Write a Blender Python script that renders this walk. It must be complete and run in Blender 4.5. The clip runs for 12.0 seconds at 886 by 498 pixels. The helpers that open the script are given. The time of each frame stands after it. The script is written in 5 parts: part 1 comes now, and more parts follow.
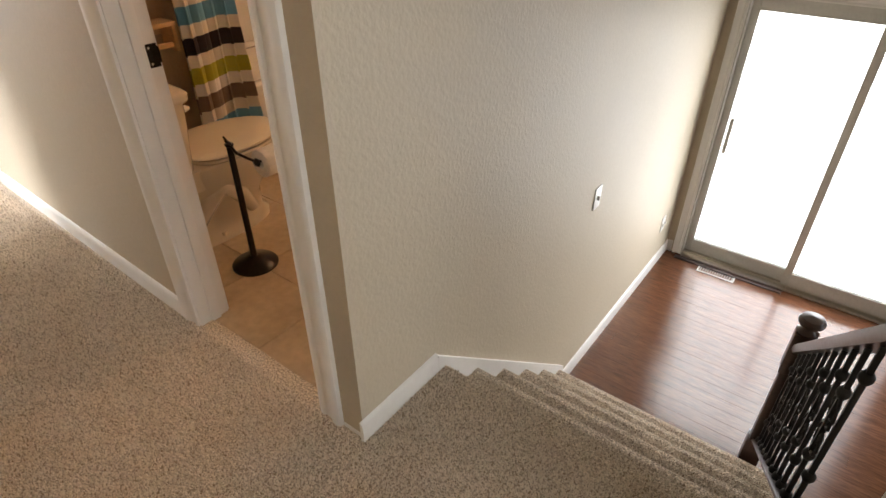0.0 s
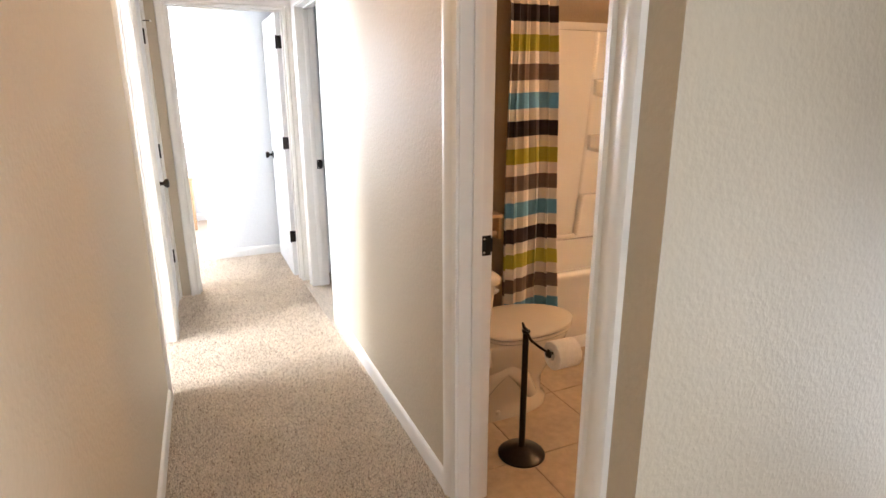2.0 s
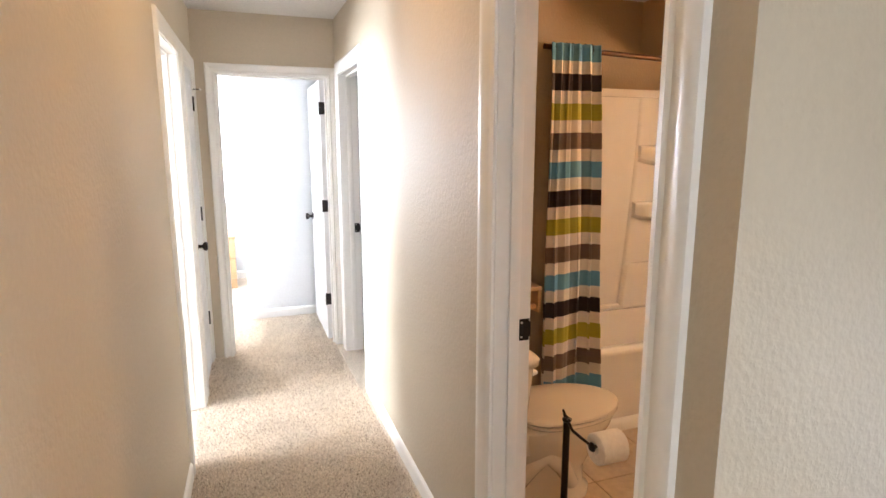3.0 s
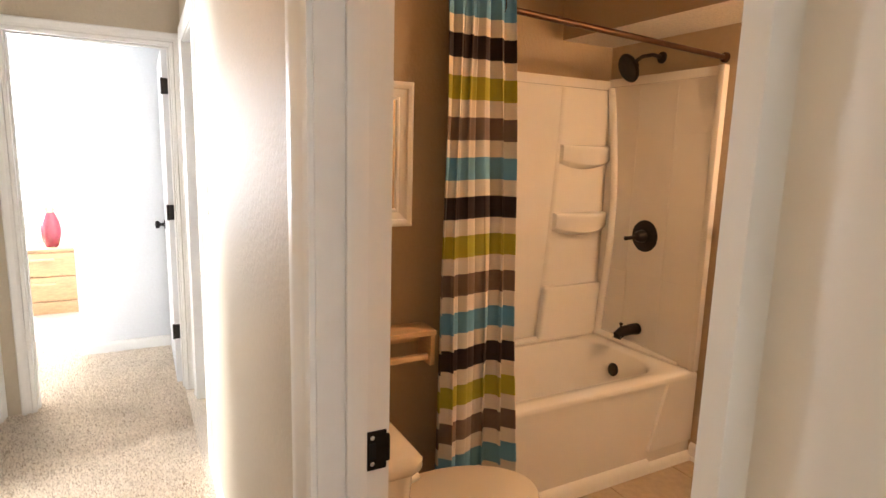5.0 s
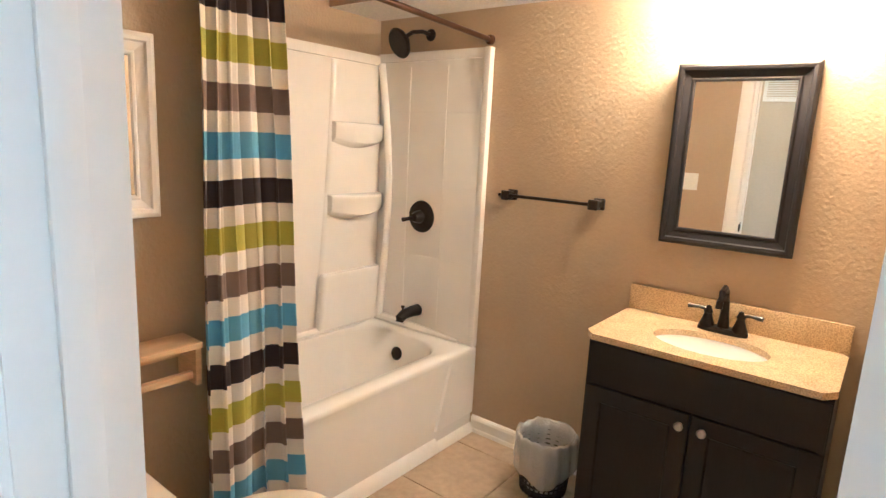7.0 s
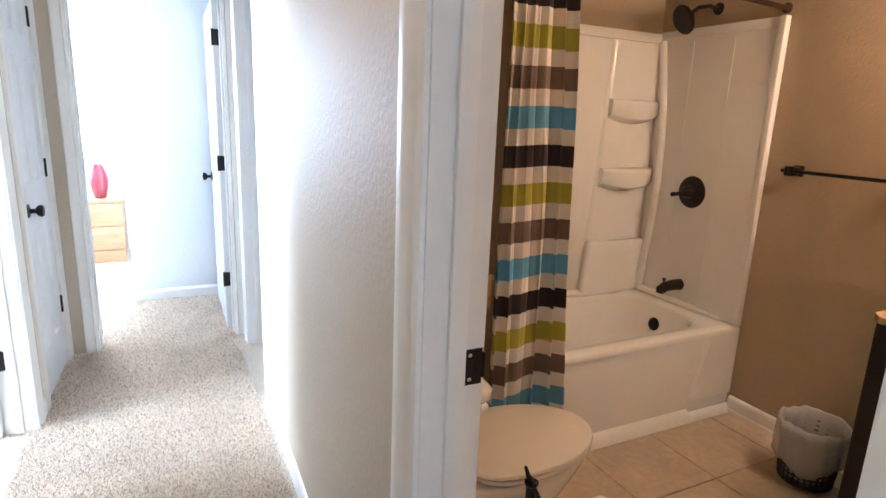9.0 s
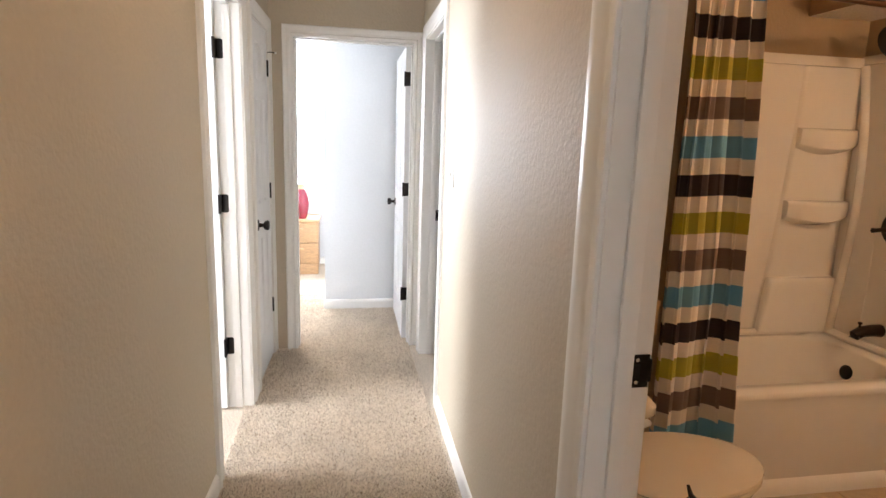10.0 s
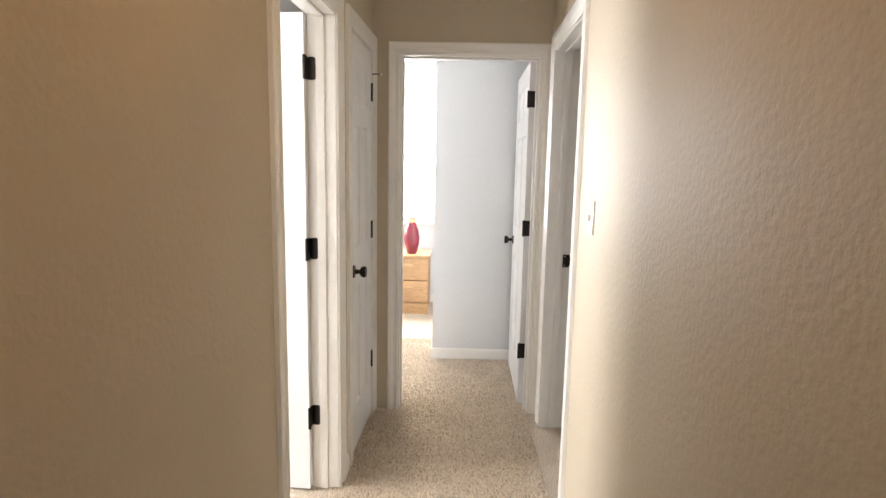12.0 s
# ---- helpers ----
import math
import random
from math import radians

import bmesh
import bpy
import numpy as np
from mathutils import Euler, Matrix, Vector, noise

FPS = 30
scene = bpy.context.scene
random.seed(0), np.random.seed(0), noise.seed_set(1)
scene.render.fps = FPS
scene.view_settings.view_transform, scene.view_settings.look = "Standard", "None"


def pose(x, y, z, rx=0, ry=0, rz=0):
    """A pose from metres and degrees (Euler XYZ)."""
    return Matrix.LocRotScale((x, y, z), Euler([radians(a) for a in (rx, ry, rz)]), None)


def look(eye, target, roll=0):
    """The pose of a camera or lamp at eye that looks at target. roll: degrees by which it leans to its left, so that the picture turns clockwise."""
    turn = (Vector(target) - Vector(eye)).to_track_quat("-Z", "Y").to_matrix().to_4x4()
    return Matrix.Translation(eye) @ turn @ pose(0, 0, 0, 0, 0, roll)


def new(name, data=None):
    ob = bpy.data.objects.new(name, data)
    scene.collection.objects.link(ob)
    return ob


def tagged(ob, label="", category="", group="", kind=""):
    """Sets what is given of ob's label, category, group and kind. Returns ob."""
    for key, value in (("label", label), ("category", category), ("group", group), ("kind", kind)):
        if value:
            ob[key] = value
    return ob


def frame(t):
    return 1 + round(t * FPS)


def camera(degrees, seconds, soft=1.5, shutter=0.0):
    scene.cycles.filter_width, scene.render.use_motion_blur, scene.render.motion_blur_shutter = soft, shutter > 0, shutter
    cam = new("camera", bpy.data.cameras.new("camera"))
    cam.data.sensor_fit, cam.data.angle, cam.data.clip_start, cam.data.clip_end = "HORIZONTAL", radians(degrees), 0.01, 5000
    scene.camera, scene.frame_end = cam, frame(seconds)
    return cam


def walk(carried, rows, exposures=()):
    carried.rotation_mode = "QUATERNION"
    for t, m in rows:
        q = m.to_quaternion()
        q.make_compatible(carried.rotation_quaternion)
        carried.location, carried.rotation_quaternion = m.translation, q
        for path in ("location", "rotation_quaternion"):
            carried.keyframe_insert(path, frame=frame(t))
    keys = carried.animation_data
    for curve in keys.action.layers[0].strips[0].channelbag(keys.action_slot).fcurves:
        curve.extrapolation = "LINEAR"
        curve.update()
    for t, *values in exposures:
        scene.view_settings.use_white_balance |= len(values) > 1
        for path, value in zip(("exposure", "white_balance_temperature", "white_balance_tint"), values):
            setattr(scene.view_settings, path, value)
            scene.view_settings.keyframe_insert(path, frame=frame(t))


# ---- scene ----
cam = camera(75.3, 12.0)
PATH = [
    (0, (0.229, -0.144, 1.46), (-0.774, 1.172, 0.338), -0.1),
    (0.5, (0.212, -0.172, 1.444), (-1.013, 1.013, 0.398), -0.6),
    (1, (0.186, -0.19, 1.467), (-1.231, 0.869, 0.533), -0.5),
    (1.5, (0.142, -0.194, 1.474), (-1.454, 0.73, 0.701), -0.0),
    (2, (0.112, -0.176, 1.488), (-1.642, 0.618, 0.944), -0.2),
    (2.5, (0.069, -0.161, 1.524), (-1.757, 0.539, 1.103), -0.3),
    (2.7, (0.046, -0.147, 1.54), (-1.801, 0.523, 1.168), -0.3),
    (4.5, (-0.443, 0.262, 1.506), (-2.257, 1.042, 1.193), 0.6),
    (5, (-0.665, 0.372, 1.472), (-2.398, 1.313, 1.142), 1.6),
    (5.5, (-0.762, 0.43, 1.471), (-2.314, 1.645, 1.131), 1.7),
    (5.6, (-0.77, 0.438, 1.466), (-2.289, 1.693, 1.122), 1.7),
    (6, (-0.811, 0.455, 1.467), (-2.175, 1.87, 1.094), 2.1),
    (6.5, (-0.846, 0.464, 1.463), (-2.084, 1.991, 1.097), 2.6),
    (6.7, (-0.868, 0.466, 1.465), (-2.077, 2.017, 1.097), 2.9),
    (8.3, (-0.814, 0.332, 1.421), (-2.137, 1.756, 0.952), 3.1),
    (8.5, (-0.78, 0.304, 1.409), (-2.237, 1.584, 0.923), 2.8),
    (9, (-0.666, 0.227, 1.42), (-2.409, 1.094, 0.963), 2.2),
    (9.5, (-0.572, 0.175, 1.42), (-2.443, 0.751, 1.011), 1.8),
    (10, (-0.513, 0.128, 1.416), (-2.447, 0.479, 1.044), 1.8),
    (10.5, (-0.553, 0.126, 1.427), (-2.511, 0.349, 1.089), 1.8),
    (11, (-0.708, 0.136, 1.436), (-2.679, 0.249, 1.119), 1.5),
    (11.5, (-0.913, 0.141, 1.444), (-2.89, 0.151, 1.146), 1.5),
    (12, (-1.109, 0.165, 1.438), (-3.087, 0.118, 1.145), 1.1),
]
EXPOSURES = [(0.0, -0.05, 6500, 13), (1.0, 0.35, 6400, 13), (2.5, 0.45, 5950, 13), (4.5, 0.35, 6500, 13), (5.0, 0.4, 6400, 13), (5.5, 0.7, 5700, 13), (6.0, 1.05, 4700, 5),
             (6.5, 1.25, 4500, 0), (8.0, 1.25, 4500, 0), (8.5, 1.1, 4600, 5), (9.0, 0.4, 5000, 8), (9.5, 0.2, 6000, 13), (10.0, -0.1, 6100, 13), (10.5, -0.25, 6000, 13),
             (11.0, -0.4, 6500, 13), (12.0, -0.5, 6700, 13)]
walk(cam, [(t, look(eye, target, roll)) for t, eye, target, roll in PATH], EXPOSURES)

# ---------- world and large lights ----------
world = bpy.data.worlds.new("world")
scene.world = world
world.use_nodes = True
wn = world.node_tree
sky = wn.nodes.new("ShaderNodeTexSky")
sky.sky_type = "NISHITA"
sky.sun_disc = False
sky.sun_elevation = radians(40)
sky.sun_rotation = radians(200)
wn.links.new(sky.outputs[0], wn.nodes["Background"].inputs[0])
wn.nodes["Background"].inputs[1].default_value = 0.1


def area_lamp(name, m, sx, sy, watts, color):
    d = bpy.data.lights.new(name, "AREA")
    d.shape, d.size, d.size_y, d.energy, d.color = "RECTANGLE", sx, sy, watts, color
    o = new(name, d)
    o.matrix_world = m
    return tagged(o, kind="structure")


BULB_W = 9.8
HALL_W = 5.0
DAY = (0.93, 0.965, 1.0)
WARM = (1.0, 0.53, 0.20)
area_lamp("slider_daylight", look((0.3, 3.80, -0.15), (0.3, 0, -0.3)), 1.3, 1.6, 27, DAY)
area_lamp("bedroom_daylight", look((-6.93, -0.75, 1.45), (-4, -0.2, 1.2)), 1.4, 1.2, 185, DAY)
area_lamp("side_room_daylight", look((-3.0, -3.13, 1.45), (-3.05, 0, 1.1)), 1.3, 1.2, 195, DAY)
# Unseen fill for the stair side; the wall behind it has no window.
area_lamp("living_room_daylight", look((3.2, 2.4, 0.3), (-1, 1.5, 0.2)), 1.6, 1.4, 15, DAY)
# Added fill from the unseen east side, brightens the near hall.
area_lamp("landing_daylight", look((2.36, 0.17, 1.6), (-1.2, 0.1, 0.5)), 0.9, 1.3, 7.5, DAY)

# ---------- materials ----------
MATS = {}


def mat(name, base, rough=0.6, metal=0.0, var=0.08, vscale=3.0, grain=0.05, gscale=60.0, bump=0.0, bscale=120.0, bdist=0.002,
        coat=0.0, stretch=(1, 1, 1), base2=None, sharp=None):
    """Base colour varied at two scales by noise, with fine relief."""
    m = bpy.data.materials.new(name)
    m.use_nodes = True
    nt = m.node_tree
    b = nt.nodes["Principled BSDF"]
    b.inputs["Metallic"].default_value = metal
    b.inputs["Coat Weight"].default_value = coat
    b.inputs["Coat Roughness"].default_value = 0.1
    geo = nt.nodes.new("ShaderNodeNewGeometry")
    mp = nt.nodes.new("ShaderNodeMapping")
    mp.inputs["Scale"].default_value = stretch
    nt.links.new(geo.outputs["Position"], mp.inputs[0])

    def noise_tex(scale, detail=3.0):
        n = nt.nodes.new("ShaderNodeTexNoise")
        n.inputs["Scale"].default_value = scale
        n.inputs["Detail"].default_value = detail
        nt.links.new(mp.outputs[0], n.inputs["Vector"])
        return n.outputs["Fac"]

    def ramp(fac, lo, hi, c0, c1):
        r = nt.nodes.new("ShaderNodeValToRGB")
        r.color_ramp.elements[0].position, r.color_ramp.elements[1].position = lo, hi
        r.color_ramp.elements[0].color, r.color_ramp.elements[1].color = (*c0, 1), (*c1, 1)
        nt.links.new(fac, r.inputs[0])
        return r.outputs[0]

    def mul(a, c):
        x = nt.nodes.new("ShaderNodeMix")
        x.data_type, x.blend_type = "RGBA", "MULTIPLY"
        x.inputs[0].default_value = 1.0
        nt.links.new(a, x.inputs[6])
        nt.links.new(c, x.inputs[7])
        return x.outputs[2]

    big = noise_tex(vscale)
    fine = noise_tex(gscale, 4.0)
    lo, hi = sharp or (0.3, 0.7)
    c = ramp(fine, lo, hi, [v * (1 - grain) for v in (base2 or base)], [min(1, v * (1 + grain)) for v in base])
    c = mul(c, ramp(big, 0.3, 0.7, [1 - var] * 3, [1] * 3))
    nt.links.new(c, b.inputs["Base Color"])
    rr = nt.nodes.new("ShaderNodeMapRange")
    rr.inputs["To Min"].default_value, rr.inputs["To Max"].default_value = max(0.02, rough - 0.06), min(1, rough + 0.06)
    nt.links.new(big, rr.inputs["Value"])
    nt.links.new(rr.outputs[0], b.inputs["Roughness"])
    if bump:
        bp = nt.nodes.new("ShaderNodeBump")
        bp.inputs["Strength"].default_value = bump
        bp.inputs["Distance"].default_value = bdist
        nt.links.new(noise_tex(bscale, 2.0), bp.inputs["Height"])
        nt.links.new(bp.outputs[0], b.inputs["Normal"])
    MATS[name] = m
    return m


WALL = mat("wall_paint_beige", (0.56, 0.48, 0.36), 0.6, var=0.04, grain=0.02, bump=0.45, bscale=68, bdist=0.0045)
BATHWALL = mat("bath_wall_tan", (0.46, 0.35, 0.225), 0.5, var=0.05, grain=0.02, bump=0.5, bscale=80, bdist=0.004)
PALEWALL = mat("bedroom_wall_pale", (0.72, 0.73, 0.74), 0.6, var=0.03, grain=0.02, bump=0.3, bscale=75, bdist=0.003)
CEIL = mat("ceiling_texture", (0.78, 0.75, 0.7), 0.9, var=0.03, grain=0.12, gscale=110, bump=1.0, bscale=110, bdist=0.008)
TRIM = mat("white_trim_paint", (0.86, 0.84, 0.80), 0.32, var=0.03, grain=0.015, gscale=30, bump=0.08, bscale=25)
DOORW = mat("white_door_paint", (0.80, 0.80, 0.80), 0.35, var=0.03, grain=0.015, gscale=20, bump=0.06, bscale=30)
CARPET = mat("carpet_beige", (0.70, 0.595, 0.47), 0.95, var=0.12, vscale=5, grain=0.25, gscale=160, bump=1.0, bscale=130, bdist=0.010,
             base2=(0.45, 0.36, 0.27), sharp=(0.36, 0.6))
WOOD = mat("dark_floor_wood", (0.15, 0.058, 0.026), 0.2, var=0.3, vscale=4, grain=0.3, gscale=14, bump=0.12, bscale=18, stretch=(1, 7, 1), coat=0.2)
GROUT = mat("grout", (0.42, 0.32, 0.21), 0.85, grain=0.1)
TILE = mat("tan_floor_tile", (0.52, 0.40, 0.27), 0.32, var=0.2, vscale=6, grain=0.1, gscale=28, bump=0.06, bscale=30)
ACRYL = mat("white_acrylic", (0.84, 0.81, 0.76), 0.16, var=0.02, grain=0.01, gscale=10, coat=0.4)
PORC = mat("bone_porcelain", (0.78, 0.70, 0.58), 0.12, var=0.02, grain=0.01, gscale=10, coat=0.5)
BRONZE = mat("oil_rubbed_bronze", (0.022, 0.017, 0.014), 0.33, 0.6, var=0.3, vscale=20, grain=0.2)
RODM = mat("brown_bronze_rod", (0.10, 0.05, 0.028), 0.3, 0.7, var=0.2, vscale=12)
IRON = mat("wrought_iron_black", (0.014, 0.013, 0.013), 0.5, 0.4, var=0.3, bump=0.2, bscale=90)
ESPR = mat("espresso_wood", (0.008, 0.005, 0.006), 0.55, var=0.3, vscale=5, grain=0.3, gscale=20, stretch=(8, 8, 1))
RAILW = mat("dark_rail_wood", (0.045, 0.02, 0.012), 0.3, var=0.3, vscale=6, grain=0.3, gscale=30, stretch=(1, 6, 6), coat=0.2)
GRAN = mat("tan_granite", (0.66, 0.50, 0.28), 0.16, var=0.15, vscale=14, grain=0.12, gscale=210, base2=(0.50, 0.36, 0.19), sharp=(0.36, 0.6), coat=0.3)
PINE = mat("raw_pine", (0.66, 0.45, 0.25), 0.6, var=0.12, vscale=10, grain=0.12, gscale=30, stretch=(1, 0.2, 5), bump=0.1)
OAK = mat("light_oak", (0.52, 0.32, 0.16), 0.45, var=0.15, vscale=8, grain=0.15, gscale=22, stretch=(1, 1, 7))
NICKEL = mat("brushed_nickel", (0.6, 0.56, 0.5), 0.3, 1.0)
ALU = mat("slider_frame_white", (0.62, 0.61, 0.57), 0.4, var=0.05)
REDGL = mat("red_vase_glaze", (0.30, 0.025, 0.045), 0.12, var=0.3, vscale=9, coat=0.6)
PAPER = mat("white_tissue_paper", (0.84, 0.81, 0.76), 0.9, var=0.04, bump=0.2, bscale=80)
PLATE = mat("white_switch_plastic", (0.80, 0.79, 0.75), 0.3, var=0.02)
GRILLE = mat("grey_grille_metal", (0.42, 0.42, 0.40), 0.45, 0.3)
# Near-black that stands in for shade inside small recesses.
DARK = mat("shadow_gap_dark", (0.02, 0.02, 0.02), 0.9)
CAN = mat("dark_basket_plastic", (0.02, 0.02, 0.022), 0.45)
C_WHITE = mat("fabric_white", (0.78, 0.73, 0.65), 0.85, var=0.05, grain=0.05, gscale=300, bump=0.2, bscale=500)
C_BLUE = mat("fabric_teal", (0.15, 0.38, 0.60), 0.85, var=0.06, grain=0.06, gscale=300, bump=0.2, bscale=500)
C_DARK = mat("fabric_charcoal", (0.035, 0.024, 0.028), 0.85, var=0.06, grain=0.06, gscale=300, bump=0.2, bscale=500)
C_GREEN = mat("fabric_olive_green", (0.42, 0.40, 0.05), 0.85, var=0.06, grain=0.06, gscale=300, bump=0.2, bscale=500)
C_TAUPE = mat("fabric_taupe", (0.20, 0.145, 0.125), 0.85, var=0.06, grain=0.06, gscale=300, bump=0.2, bscale=500)
SKYGROUND = mat("outdoor_ground", (0.3, 0.32, 0.25), 0.9)


def mirror_mat():
    m = bpy.data.materials.new("mirror_glass")
    m.use_nodes = True
    b = m.node_tree.nodes["Principled BSDF"]
    b.inputs["Base Color"].default_value = (0.9, 0.91, 0.9, 1)
    b.inputs["Metallic"].default_value, b.inputs["Roughness"].default_value = 1.0, 0.01
    return m


def glass_mat(name="clear_glass", rough=0.0, color=(1, 1, 1)):
    m = bpy.data.materials.new(name)
    m.use_nodes = True
    b = m.node_tree.nodes["Principled BSDF"]
    b.inputs["Base Color"].default_value = (*color, 1)
    b.inputs["Transmission Weight"].default_value, b.inputs["Roughness"].default_value, b.inputs["IOR"].default_value = 1.0, rough, 1.08
    return m


def glow_mat(name, color, strength):
    m = bpy.data.materials.new(name)
    m.use_nodes = True
    b = m.node_tree.nodes["Principled BSDF"]
    b.inputs["Emission Color"].default_value, b.inputs["Emission Strength"].default_value = (*color, 1), strength
    return m


def bag_mat():
    m = bpy.data.materials.new("translucent_bag_plastic")
    m.use_nodes = True
    nt = m.node_tree
    b = nt.nodes["Principled BSDF"]
    b.inputs["Base Color"].default_value = (0.86, 0.85, 0.83, 1)
    b.inputs["Roughness"].default_value = 0.22
    b.inputs["Alpha"].default_value = 0.45
    n = nt.nodes.new("ShaderNodeTexNoise")
    n.inputs["Scale"].default_value = 30
    bp = nt.nodes.new("ShaderNodeBump")
    bp.inputs["Strength"].default_value, bp.inputs["Distance"].default_value = 0.7, 0.01
    nt.links.new(n.outputs["Fac"], bp.inputs["Height"])
    nt.links.new(bp.outputs[0], b.inputs["Normal"])
    return m


def tuft_mat():
    m = bpy.data.materials.new("carpet_yarn")
    m.use_nodes = True
    nt = m.node_tree
    b = nt.nodes["Principled BSDF"]
    b.inputs["Roughness"].default_value = 0.95
    g = nt.nodes.new("ShaderNodeNewGeometry")
    r = nt.nodes.new("ShaderNodeValToRGB")
    e = r.color_ramp.elements
    e[0].position, e[0].color = 0.0, (0.33, 0.235, 0.15, 1)
    e[1].position, e[1].color = 1.0, (0.93, 0.83, 0.70, 1)
    mid = e.new(0.28)
    mid.color = (0.77, 0.66, 0.53, 1)
    nt.links.new(g.outputs["Random Per Island"], r.inputs[0])
    n = nt.nodes.new("ShaderNodeTexNoise")
    n.inputs["Scale"].default_value = 4.0
    nt.links.new(g.outputs["Position"], n.inputs["Vector"])
    q = nt.nodes.new("ShaderNodeMapRange")
    q.inputs["To Min"].default_value, q.inputs["To Max"].default_value = 0.8, 1.15
    nt.links.new(n.outputs["Fac"], q.inputs["Value"])
    x = nt.nodes.new("ShaderNodeMix")
    x.data_type, x.blend_type = "RGBA", "MULTIPLY"
    x.inputs[0].default_value = 1.0
    nt.links.new(r.outputs[0], x.inputs[6])
    nt.links.new(q.outputs[0], x.inputs[7])
    nt.links.new(x.outputs[2], b.inputs["Base Color"])
    return m


YARN = tuft_mat()
MIRROR, GLASS, BAG = mirror_mat(), glass_mat(), bag_mat()
BULB = glow_mat("lit_frosted_shade", (1.0, 0.86, 0.66), 25.0)
BULB_DIM = glow_mat("lit_dome_glass", (1.0, 0.75, 0.45), 3.0)
OUTSIDE = glow_mat("overexposed_outdoors", (0.95, 1.0, 1.0), 4.0)

# ---------- mesh helpers ----------


def box(bm, x0, x1, y0, y1, z0, z1):
    vs = [bm.verts.new((x, y, z)) for x in (x0, x1) for y in (y0, y1) for z in (z0, z1)]
    for f in ((0, 1, 3, 2), (4, 6, 7, 5), (0, 4, 5, 1), (2, 3, 7, 6), (0, 2, 6, 4), (1, 5, 7, 3)):
        bm.faces.new([vs[i] for i in f])
    return bm


def boxes(*bs, bevel=0.0):
    bm = bmesh.new()
    for b in bs:
        box(bm, *b)
    bmesh.ops.recalc_face_normals(bm, faces=bm.faces)
    if bevel:
        bmesh.ops.bevel(bm, geom=bm.edges[:], offset=bevel, segments=2, affect="EDGES", profile=0.6)
    return bm


def lathe(profile, m=None, seg=24, bm=None):
    """Turned shape from (radius, z) pairs round local z."""
    bm = bm or bmesh.new()
    made, rings = [], []
    for r, z in profile:
        ring = [bm.verts.new((r * math.cos(2 * math.pi * k / seg), r * math.sin(2 * math.pi * k / seg), z)) for k in range(seg)]
        made += ring
        rings.append(ring)
    for a, b in zip(rings, rings[1:]):
        for k in range(seg):
            bm.faces.new((a[k], a[(k + 1) % seg], b[(k + 1) % seg], b[k]))
    bm.faces.new(rings[0][::-1])
    bm.faces.new(rings[-1])
    if m is not None:
        bmesh.ops.transform(bm, matrix=m, verts=made)
    return bm


def tube(points, radius, seg=10, bm=None):
    """Round bar along a line of points."""
    bm = bm or bmesh.new()
    pts = [Vector(p) for p in points]
    rings = []
    for i, p in enumerate(pts):
        d = (pts[min(i + 1, len(pts) - 1)] - pts[max(i - 1, 0)]).normalized()
        u = d.cross(Vector((0, 0, 1)) if abs(d.z) < 0.9 else Vector((1, 0, 0))).normalized()
        v = d.cross(u)
        r = radius[i] if isinstance(radius, (list, tuple)) else radius
        rings.append([bm.verts.new(p + r * (math.cos(2 * math.pi * k / seg) * u + math.sin(2 * math.pi * k / seg) * v)) for k in range(seg)])
    for a, b in zip(rings, rings[1:]):
        for k in range(seg):
            bm.faces.new((a[k], a[(k + 1) % seg], b[(k + 1) % seg], b[k]))
    bm.faces.new(rings[0][::-1])
    bm.faces.new(rings[-1])
    bmesh.ops.recalc_face_normals(bm, faces=bm.faces)
    return bm


def loft(rings, bm=None, caps=True):
    """Skin over rings of equal length."""
    bm = bm or bmesh.new()
    vr = [[bm.verts.new(p) for p in r] for r in rings]
    n = len(vr[0])
    for a, b in zip(vr, vr[1:]):
        for k in range(n):
            bm.faces.new((a[k], a[(k + 1) % n], b[(k + 1) % n], b[k]))
    if caps:
        bm.faces.new(vr[0][::-1])
        bm.faces.new(vr[-1])
    bmesh.ops.recalc_face_normals(bm, faces=bm.faces)
    return bm


def ellipse(cx, cy, z, rx, ry, n=32, power=2.0):
    out = []
    for k in range(n):
        c, s = math.cos(2 * math.pi * k / n), math.sin(2 * math.pi * k / n)
        out.append((cx + rx * math.copysign(abs(c) ** (2 / power), c), cy + ry * math.copysign(abs(s) ** (2 / power), s), z))
    return out


def rrect(x0, x1, y0, y1, z, rad, n=6):
    out = []
    for cx, cy, a0 in ((x1 - rad, y1 - rad, 0), (x0 + rad, y1 - rad, 90), (x0 + rad, y0 + rad, 180), (x1 - rad, y0 + rad, 270)):
        for k in range(n + 1):
            a = radians(a0 + 90 * k / n)
            out.append((cx + rad * math.cos(a), cy + rad * math.sin(a), z))
    return out


def finish(name, bm, material, smooth):
    me = bpy.data.meshes.new(name)
    bm.to_mesh(me)
    bm.free()
    for m in material if isinstance(material, (list, tuple)) else [material]:
        me.materials.append(m)
    if smooth:
        me.polygons.foreach_set("use_smooth", [True] * len(me.polygons))
        me.set_sharp_from_angle(angle=radians(smooth))
    return new(name, me)


def part(name, bm, material, parent, label="", smooth=35):
    o = finish(name, bm, material, smooth)
    o.parent = parent
    o.matrix_parent_inverse = parent.matrix_world.inverted() if parent.parent is None else Matrix()
    if parent.parent is not None:
        o.matrix_parent_inverse = (parent.parent.matrix_world @ Matrix()).inverted()
    return tagged(o, label)


def structure(name, bm, material, label="", category="", smooth=0):
    return tagged(finish(name, bm, material, smooth), label, category, kind="structure")


